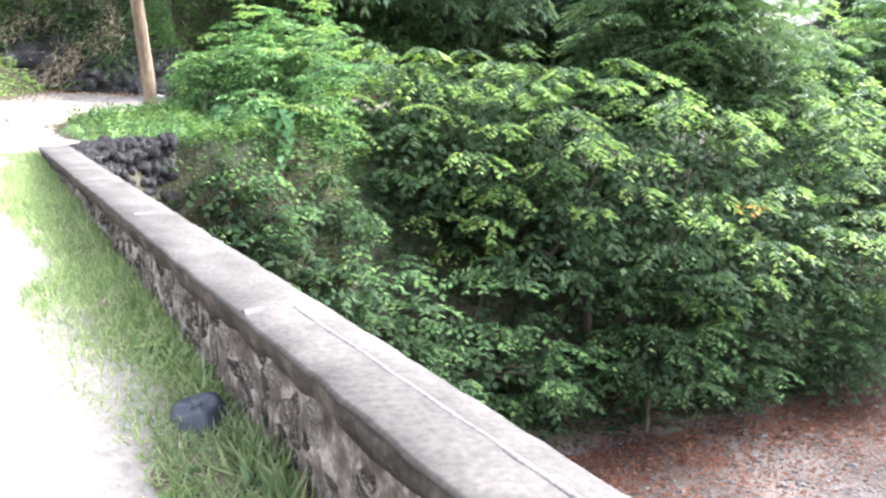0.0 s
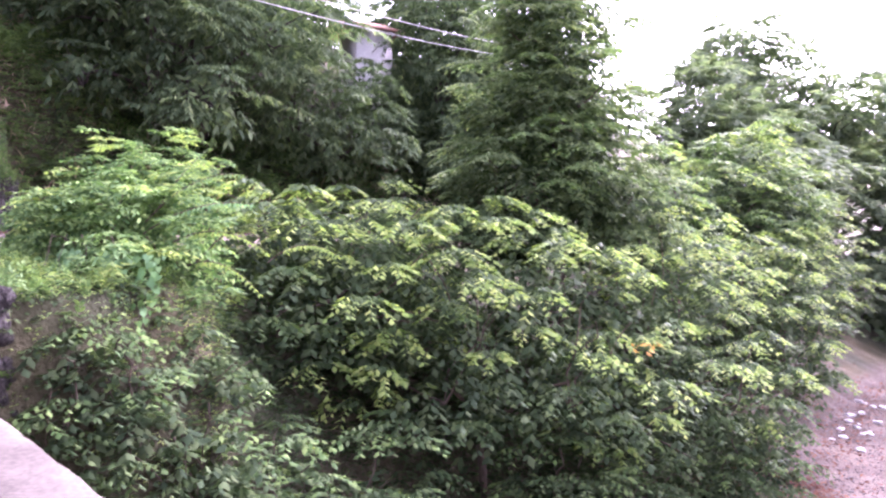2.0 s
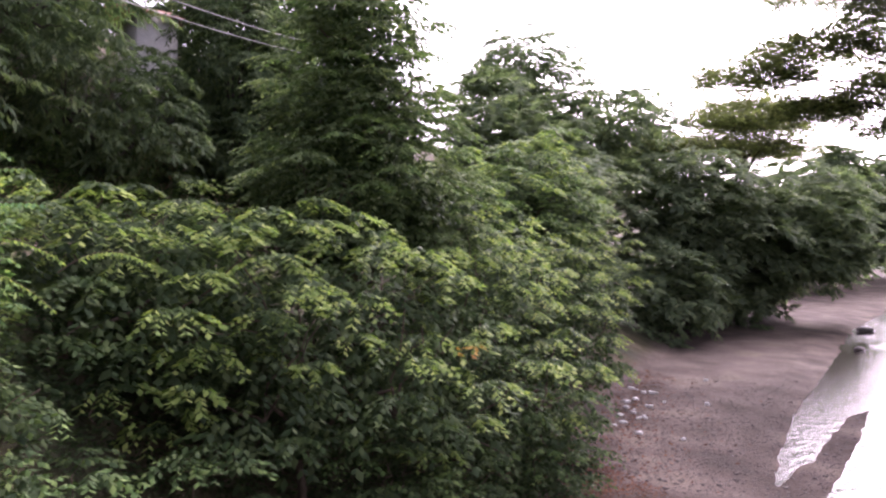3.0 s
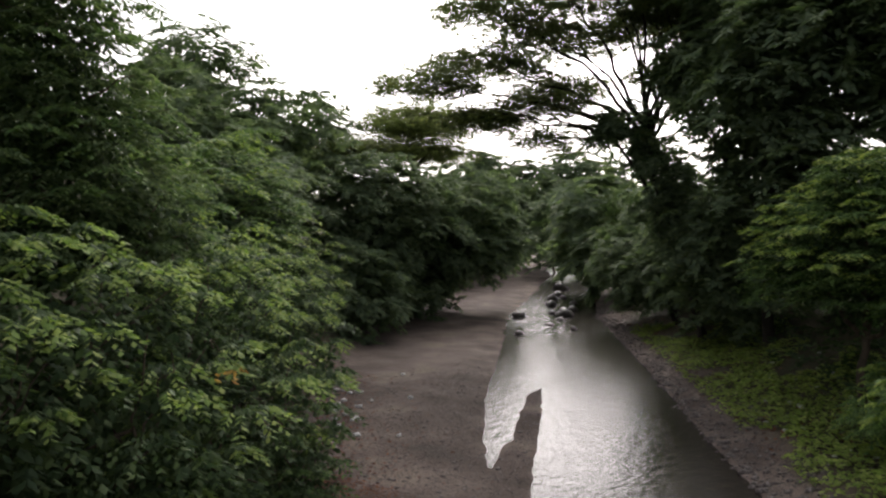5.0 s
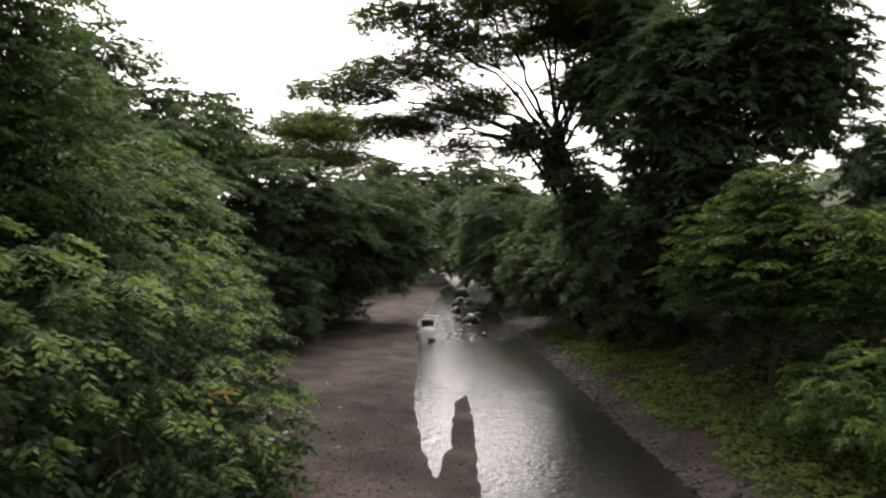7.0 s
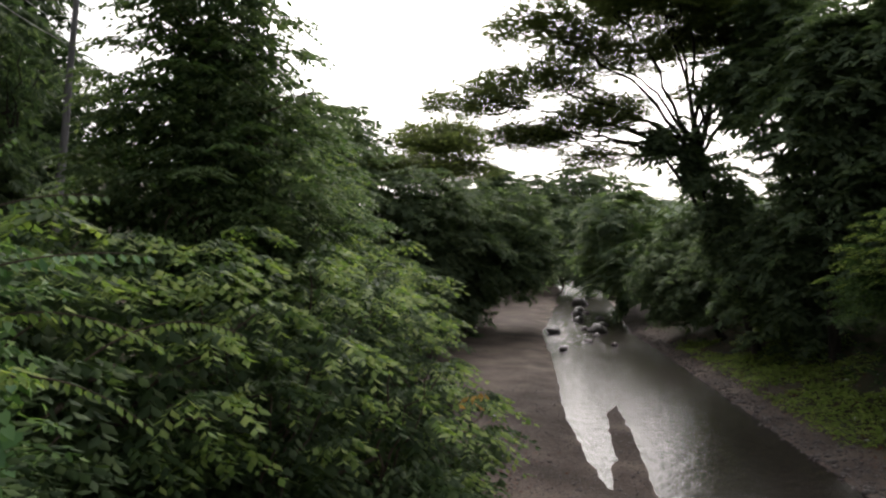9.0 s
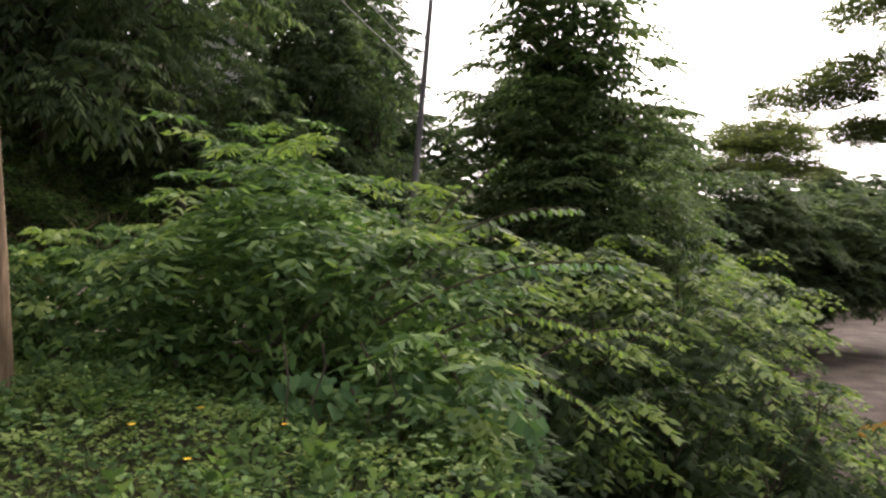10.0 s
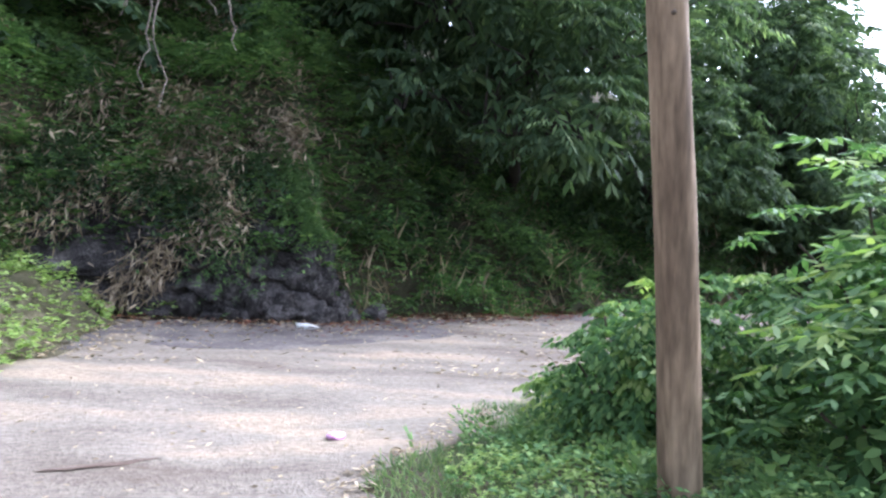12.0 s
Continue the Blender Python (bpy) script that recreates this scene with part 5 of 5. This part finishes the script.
P[:, 1] += rng.uniform(0, 0.5, len(P))
L = rng.uniform(0.12, 0.4, len(P))
V, F = leaf_mesh(P, D, rng.normal(size=(len(P), 3)), L, L * 0.15, 0.2, 0.2)
thing("dry_bamboo_leaves", V, F, DRY, "dry straw-coloured leaves hanging over the rock", "dry leaves", kind="stuff")
P = on_face(10000, 0.4, 7.5, 0.0, 1.0, 0.3)
P = P[P[:, 2] < 7.6 - 0.44 * (P[:, 0] + 16)]
P = P[lumps(P, 0.9, 34) + rng.normal(0, 0.3, len(P)) + 0.14 * (P[:, 2] - 4.2) - 0.45 * np.maximum(2.9 - P[:, 2], 0) - 0.1 * (P[:, 0] + 12.5) > 0.05]
V, F = sprays(P, np.column_stack([rng.normal(0, 0.6, len(P)), -np.ones(len(P)), rng.uniform(-0.4, 0.5, len(P))]), rng.uniform(0.15, 0.4, len(P)), 4, 0.085, 0.42, 0.6, 0.6)
thing("bank_weeds", V, F, LEAF_SHRUB, "dark green weeds clinging to the cut bank", "weeds", kind="stuff")


def heaped(P, tall):
    """Gather plants into uneven heaps that bulge out from the slope."""
    h = np.maximum(lumps(P, 0.75, 35) + 0.4 * lumps(P, 1.9, 36) + 0.25, 0) * rng.uniform(0.25, 1, len(P)) ** 0.5 * tall
    return P + h[:, None] * np.array([0, -0.55, 0.75])


def slope(n, d0, d1):
    P = scatter(n, -9.5, 9, 28.5, 44, lambda P: (line_dist(P, HILL) > d0) & (line_dist(P, HILL) < d1))
    return np.column_stack([P, height(P)])


P = slope(11000, 0.5, 6)
way = np.column_stack([rng.normal(0, 0.6, len(P)), rng.normal(-0.7, 0.4, len(P)), rng.uniform(0.1, 1.0, len(P))])
V, F = sprays(heaped(P, 1.5), way, rng.uniform(0.35, 1.2, len(P)), 5, 0.2, 0.34, 0.6, 0.5)
thing("slope_undergrowth", V, F, LEAF_DARK, "shaded dark green undergrowth on the slope above the road", "undergrowth", kind="stuff")
P = scatter(9500, -20, -7.5, 26, 37, lambda P: (line_dist(P, HILL) > 0.4) & (line_dist(P, HILL) < 7))
P = np.vstack([np.column_stack([P, height(P)]), slope(5500, 0.6, 5), slope(8000, -0.2, 1.8)])
way = np.column_stack([rng.normal(0, 0.6, len(P)), rng.normal(-0.7, 0.4, len(P)), rng.uniform(0.1, 1.0, len(P))])
V, F = sprays(heaped(P, 1.2), way, rng.uniform(0.35, 1.1, len(P)), 5, 0.18, 0.36, 0.6, 0.5)
thing("slope_weeds", V, F, LEAF_SHRUB, "tangled green weeds on the steep hillside", "weeds", kind="stuff")
# brighter leaf colour stands in for the light on this slope
P = slope(16000, -0.1, 4)
P = P[(P[:, 0] > -8.4) & (P[:, 0] < 3) & (lumps(P, 1.1, 39) > -0.2)]
V, F = sprays(heaped(P, 1.7) + [0, -0.1, 0.1], np.column_stack([rng.normal(0, 0.6, len(P)), rng.normal(-0.7, 0.4, len(P)), rng.uniform(0.1, 1.0, len(P))]), rng.uniform(0.3, 0.9, len(P)), 4, 0.16, 0.4, 0.6, 0.5)
thing("slope_shrubs", V, F, LEAF_CORNER, "brighter green low shrubs heaped on the slope", "shrubs", kind="stuff")
P = scatter(16000, -20, -7.8, 26, 37, lambda P: (line_dist(P, HILL) > 0.3) & (line_dist(P, HILL) < 7))
P = np.column_stack([P, height(P) + rng.uniform(0.05, 0.7, len(P))])
P = P[lumps(P, 0.9, 47) > -0.1]
L = rng.uniform(0.15, 0.45, len(P))
V, F = leaf_mesh(P, np.column_stack([rng.normal(0, 0.5, len(P)), rng.normal(-0.5, 0.3, len(P)), rng.normal(-0.5, 0.5, len(P))]), rng.normal(size=(len(P), 3)), L, L * 0.16, 0.2, 0.2)
thing("dry_bank_leaves", V, F, DRY, "dry straw leaves caught in the weeds of the bank", "dry leaves", kind="stuff")
P = scatter(5000, -20, -7.8, 26, 37, lambda P: (line_dist(P, HILL) > 0.3) & (line_dist(P, HILL) < 7))
V, F = sprays(np.column_stack([P, height(P) + 0.05]), np.column_stack([rng.normal(0, 0.6, len(P)), rng.normal(-0.7, 0.4, len(P)), rng.uniform(0.1, 1.0, len(P))]), rng.uniform(0.25, 0.8, len(P)), 4, 0.13, 0.4, 0.6, 0.5)
thing("bank_top_weeds", V, F, LEAF_DARK, "dull green creepers over the top of the bank", "weeds", kind="stuff")
P = slope(9000, -0.4, 3.2)
P = heaped(P[lumps(P, 0.9, 37) > 0.0], 1.5)
V, F = blades(P, rng.uniform(0.25, 0.8, len(P)), rng.uniform(0.012, 0.022, len(P)), 0.55)
thing("slope_dry_grass", V, F, DRY, "dry straw grass on the shaded slope", "grass", kind="stuff")
P = slope(16000, -1.7, 0.8)
flakes("slope_foot_litter", P[:, :2], 0.14, LITTER_LEAF, "brown leaf litter at the foot of the slope", 0.05, zs=P[:, 2])
P = on_face(5200, 3.2, 4.3, 0.0, 0.62, 0.25)
P = P[lumps(P, 1.0, 38) + rng.normal(0, 0.2, len(P)) > 0.2]
V, F = sprays(P, np.column_stack([rng.normal(0, 0.6, len(P)), -0.6 + rng.normal(0, 0.4, len(P)), rng.uniform(-0.7, 0.9, len(P))]), rng.uniform(0.35, 1.1, len(P)), 5, 0.15, 0.34, 0.6, 0.6)
thing("rim_weeds", V, F, LEAF_DARK, "green weeds spilling over the top of the rock face", "weeds", kind="stuff")
ROOT = earthy("pale_root", [(0.3, (0.12, 0.1, 0.08)), (0.7, (0.24, 0.2, 0.165))], 4, 30)
for k, (x, top, ln, dx) in enumerate(((-13.0, 8.9, 3.2, 0.1), (-12.6, 9.0, 2.0, -0.9), (-13.6, 8.8, 1.5, 0.3), (-12.4, 9.0, 1.8, 0.9), (-12.9, 8.9, 3.6, 0.3), (-11.6, 8.9, 2.4, 0.5))):
    thing("hanging_root", *limb((x, 26.9, top), (x + dx, 26.5, top - ln), 0.032, 0.01, wiggle=0.035, n=12), ROOT, "pale bare root hanging down the bank", "root", "hanging roots")

# ---- house on the hill ----
house = tagged(new("house"), "small white-walled house with a rusty roof on the hill", "house")
house.location, house.rotation_euler = (4.0, 46.8, 9.7), (0, 0, 0.25)


def wall_box(w, dp, h, t=0.2):
    return [box(-w, w, -dp, -dp + t, 0, h), box(-w, w, dp - t, dp, 0, h), box(-w, -w + t, -dp + t, dp - t, 0, h), box(w - t, w, -dp + t, dp - t, 0, h)]


for V, F in wall_box(1.1, 1.6, 7.0):
    part("wall", V + [0, 0, -4.0], F, WALL_PAINT, house)
V = np.array([(-2.3, -2.2, 3.0), (1.6, -2.2, 3.0), (1.6, 2.2, 3.0), (-2.3, 2.2, 3.0), (-2.0, 0, 3.8), (1.3, 0, 3.8)], float)
V = np.vstack([V, V - [0, 0, 0.12]])
F = np.array([(0, 1, 5), (0, 5, 4), (2, 3, 4), (2, 4, 5), (0, 4, 3), (1, 2, 5), (6, 11, 7), (6, 10, 11), (8, 10, 9), (8, 11, 10), (6, 9, 10), (7, 11, 8), (0, 6, 7), (0, 7, 1), (1, 7, 8), (1, 8, 2), (2, 8, 9), (2, 9, 3), (3, 9, 6), (3, 6, 0)])
part("roof", V, F, ROOF_RED, house)

# ---- shrubs at the road corner ----
tree("corner_shrub", (-3.9, 15.6, at(-3.9, 15.6)), [(-3.7, 15.6, 1.45, 1.4, 1.1, 1.1), (-2.4, 15.4, 1.0, 1.3, 1.0, 1.2), (-3.3, 16.6, 1.9, 1.1, 0.9, 0.9), (-4.5, 15.9, 1.2, 0.7, 0.7, 0.7), (-3.2, 18.0, 2.1, 1.3, 1.1, 1.15), (-3.3, 14.2, 0.5, 0.9, 0.6, 0.9)],
     "leafy green shrub with pointed leaves beside the pole", "shrub", leaf=0.145, width=0.36, density=72, pairs=3, spray=0.32, trunk=0.05, old=LEAF_CORNER, young=LEAF_YOUNG, young_share=0.14, gaps=0.3, clump=3.6, lift=0.7, down=0.4, droop=0.45, rag=1.7, voids=-0.1, shape=lance_leaves, inside=1.0)
tree("vine_bush", (-5.1, 18.0, at(-5.1, 18.0)), [(-5.3, 18.0, 1.3, 0.9, 0.9, 0.95), (-4.4, 18.4, 1.4, 1.0, 0.9, 1.0), (-5.6, 18.7, 1.1, 0.7, 0.8, 0.8)],
     "low rounded bush overgrown with small vine leaves at the road edge", "bush", leaf=0.085, width=0.55, density=80, pairs=4, spray=0.26, trunk=0.04, shape=lance_leaves, inside=1.0, old=LEAF_CORNER, young=LEAF_COVER, young_share=0.14, gaps=-0.4, low=-0.4, down=0.8)


def heart_leaves(P, D, U, L):
    """Heart-shaped leaves of eight triangles."""
    shape = np.array([(0, 0, 0), (-0.16, 0.3, 0.02), (0.12, 0.5, 0.03), (0.55, 0.36, 0.02), (1, 0, -0.1), (0.55, -0.36, 0.02), (0.12, -0.5, 0.03), (-0.16, -0.3, 0.02)])
    D = unit(D)
    S = unit(np.cross(D, U))
    N = np.cross(S, D)
    V = P[:, None] + (D[:, None] * shape[None, :, :1] + S[:, None] * shape[None, :, 1:2] + N[:, None] * shape[None, :, 2:]) * L[:, None, None]
    f = np.array([(0, 1, 2), (0, 2, 3), (0, 3, 4), (0, 4, 5), (0, 5, 6), (0, 6, 7)])
    return V.reshape(-1, 3), (f[None] + (np.arange(len(P)) * 8)[:, None, None]).reshape(-1, 3)


layered_tree("bank_shrub", (-3.2, 13.3, at(-3.2, 13.3)), [(-3.3, 12.8, -0.3, 0.8, 0.7, 0.7), (-3.85, 12.75, 0.05, 0.55, 0.5, 0.5), (-3.7, 12.75, -0.9, 0.7, 0.55, 0.8), (-2.8, 12.7, -1.2, 1.1, 0.9, 1.2), (-1.8, 13.1, -2.4, 1.3, 1.0, 1.4), (-3.4, 13.9, 0.2, 0.9, 0.7, 0.6), (-3.6, 12.2, -1.5, 0.7, 0.6, 1.1), (-0.6, 13.6, -3.8, 1.5, 1.0, 1.6), (-3.1, 14.3, -0.3, 1.0, 0.6, 0.8), (-2.1, 14.3, -0.9, 1.1, 0.7, 1.0)],
             "tangled green weeds hanging over the bank edge", "weeds", leaf=0.15, pairs=4, radius=0.5, gap=0.52, fronds=7, trunk=0.03, old=LEAF_BUSH, young=LEAF_SHRUB, young_share=0.4, bare=0.1, rag=0.8, fill=1.0)
vine = tagged(new("heart_leaf_vine"), "trailing vine with large heart-shaped leaves on the shrub", "vine")
n = 280
u = rng.random((n, 3))
P = np.column_stack([-4.4 + 1.7 * u[:, 0] + 0.3 * u[:, 2], 14.05 - 0.75 * u[:, 0] + 0.35 * u[:, 1] + 0.25 * u[:, 2], 0.45 - 0.75 * u[:, 0] + (0.7 + 0.7 * u[:, 0]) * u[:, 2]])
D = np.column_stack([rng.normal(0, 0.4, n), rng.normal(-0.5, 0.2, n), rng.normal(-0.9, 0.3, n)])
U = np.column_stack([rng.normal(-0.2, 0.5, n), rng.normal(-0.8, 0.5, n), rng.normal(0.8, 0.5, n)])
part("leaves", *heart_leaves(P, D, U, rng.uniform(0.07, 0.155, n)), LEAF_HEART, vine)
for k in range(5):
    part("stem", *limb((-4.2 + 0.24 * k, 14.3 - 0.1 * k, 1.4), (-4.3 + 0.24 * k, 13.9 - 0.13 * k, 0.3 - 0.1 * k), 0.008, 0.004, wiggle=0.1), BARK, vine)


def frond(root, tip, sag, leaf, n, material, label):
    """A long arching branch with two even rows of leaves."""
    ob = tagged(new("leafy_branch"), label, "branch", "arching branches")
    a, b = np.array(root, float), np.array(tip, float)
    u = np.linspace(0, 1, 24)[:, None]
    p = a + (b - a) * u
    p[:, 2] += sag * 4 * (u * (1 - u))[:, 0]
    part("stem", *tube(p, np.linspace(0.014, 0.004, 24), 5), BARK, ob)
    k = np.linspace(0.25, 1.0, n)
    q = np.column_stack([np.interp(k, u[:, 0], p[:, c]) for c in range(3)])
    d = unit(b - a)
    side = unit(np.cross(d, [0, 0, 1.0]))
    q = np.repeat(q, 2, 0)
    sg = np.tile([1, -1], n)[:, None]
    D = side * sg + d * 0.35 + [0, 0, -0.55] + rng.normal(0, 0.12, (2 * n, 3))
    U = np.tile([0, 0, 1.0], (2 * n, 1)) + side * sg * 0.3
    L = leaf * rng.uniform(0.8, 1.15, 2 * n) * np.repeat(1.0 - 0.3 * k, 2)
    part("leaves", *leaf_mesh(q, D, U, L, L * 0.42, 0.12, 0.2), material, ob)


fl = "long arching branch with two rows of pale green leaves"
frond((-3.0, 15.4, 1.6), (-1.35, 14.5, 2.45), 0.25, 0.19, 17, LEAF_SHRUB, fl)
frond((-3.0, 15.2, 1.4), (-1.15, 14.2, 1.95), 0.2, 0.19, 17, LEAF_HEART, fl)
frond((-2.8, 15.3, 1.8), (-1.9, 14.9, 2.9), 0.1, 0.16, 14, LEAF_SHRUB, fl)
frond((-2.6, 15.2, 1.2), (-0.9, 14.4, 1.15), 0.3, 0.17, 18, LEAF_YOUNG, fl)
frond((-2.4, 15.2, 0.8), (-1.0, 14.4, 0.45), 0.3, 0.17, 16, LEAF_YOUNG, fl)
frond((-0.9, 15.6, 0.9), (0.3, 14.7, 1.1), 0.25, 0.17, 16, LEAF_YOUNG, fl)

# a withered orange twig, a broad-leaved weed and a fallen yellow leaf
ORANGE = leafy("withered_leaf", (0.28, 0.15, 0.05), (0.38, 0.23, 0.08), (0.48, 0.33, 0.12), 0.7, 0.3)
twig = tagged(new("withered_twig"), "withered orange leaves on a twig of the bush", "twig")
twig.location = (7.0, 16.3, -0.85)
part("stem", *limb((0.2, 0.6, -0.2), (0.1, -0.1, 0.0), 0.012, 0.006), BARK, twig)
n = 14
P = np.column_stack([rng.uniform(-0.35, 0.4, n), rng.uniform(-0.25, 0.1, n), rng.uniform(-0.1, 0.12, n)])
part("leaves", *leaf_mesh(P, rng.normal(size=(n, 3)) + [0.3, -0.3, -0.5], rng.normal(size=(n, 3)) + [0, 0, 1], np.full(n, 0.18), np.full(n, 0.08)), ORANGE, twig, "orange withered leaves", kind="stuff")


def weed(x, y, leaf, n, material, label):
    z = float(level(np.array([[x, y]]))[0])
    ang = np.linspace(0, 6.28, n + 1)[:-1] + rng.normal(0, 0.2, n)
    D = np.column_stack([np.cos(ang), np.sin(ang), rng.uniform(0.2, 0.8, n)])
    U = np.tile([0, 0, 1.0], (n, 1)) - D * 0.2
    L = leaf * rng.uniform(0.7, 1.2, n)
    return thing("weed", *leaf_mesh(np.tile([x, y, z + 0.04], (n, 1)), D, U, L, L * 0.5, 0.15, 0.25), material, label, "weed", "verge weeds")


for x, y, lf, n in ((-3.55, 7.2, 0.16, 9), (-2.2, 4.9, 0.1, 8), (-3.0, 6.0, 0.09, 7), (-4.3, 8.6, 0.1, 8), (-1.5, 3.9, 0.1, 7)):
    weed(x, y, lf, n, LEAF_COVER, "small broad-leaved weed in the verge grass")
for x, y in ((-1.8, 3.72), (-2.9, 6.2), (-3.5, 6.9), (-1.55, 3.1)):
    z = float(level(np.array([[x, y]]))[0]) + 0.05
    thing("fallen_leaf", *leaf_mesh(np.array([[x, y, z]]), np.array([[0.6, 0.7, 0.1]]), np.array([[0.1, 0, 1.0]]), np.array([0.15]), np.array([0.06])), DRY, "dry yellow leaf lying on the verge grass", "leaf", "fallen leaves")

# far hills
P, F = grid(np.linspace(150, 700, 70), np.linspace(-420, 420, 90))
Z = -10 + 85 * soft(-P[:, 1] + 0.12 * P[:, 0], 20, 190) * soft(P[:, 0], 150, 330) + 50 * soft(P[:, 0], 330, 620)
Z = Z + 3.0 * lumps(np.column_stack([P, Z * 0]), 0.09, 44) + 2.0 * lumps(np.column_stack([P, Z * 0]), 0.35, 45)
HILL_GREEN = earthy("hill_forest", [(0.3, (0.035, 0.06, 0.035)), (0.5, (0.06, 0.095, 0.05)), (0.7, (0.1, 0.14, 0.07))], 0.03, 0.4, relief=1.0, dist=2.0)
thing("forested_hill", np.column_stack([P, Z]), F, HILL_GREEN, "wooded green hills beyond the river valley", "hill", kind="structure", smooth=True)
pick = rng.choice(len(P), 3000)
pp = np.column_stack([P, Z])[pick] + rng.normal(0, 2.5, (3000, 3)) + [0, 0, 1.5]
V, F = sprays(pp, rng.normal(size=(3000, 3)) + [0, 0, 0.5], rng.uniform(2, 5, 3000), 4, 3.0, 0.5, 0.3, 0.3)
thing("hill_woods", V, F, LEAF_HAZE, "distant forest canopy covering the hills", "woods", kind="stuff")

# ---- stones of the parapet's road face ----
count = 0
s = 0.3
while s < 12.2:
    tall = float(parapet_height(np.array(s))) - 0.13
    z = 0.0
    step = rng.uniform(0.1, 0.27)
    while z < tall - 0.07:
        hh = rng.uniform(0.06, 0.17)
        c = bridge_frame(np.array([[s + rng.uniform(-0.07, 0.07), 0.042, z + hh / 2]]))[0]
        ob = stone_piece("stone", STONES[count % 8], c, (rng.uniform(0.018, 0.042), step * rng.uniform(0.35, 0.62), hh * rng.uniform(0.4, 0.66)), wall, (rng.uniform(-0.22, 0.22), 0, math.atan2(RIGHT[1], RIGHT[0]) + rng.uniform(-0.15, 0.15)))
        count += 1
        z += hh
    s += step
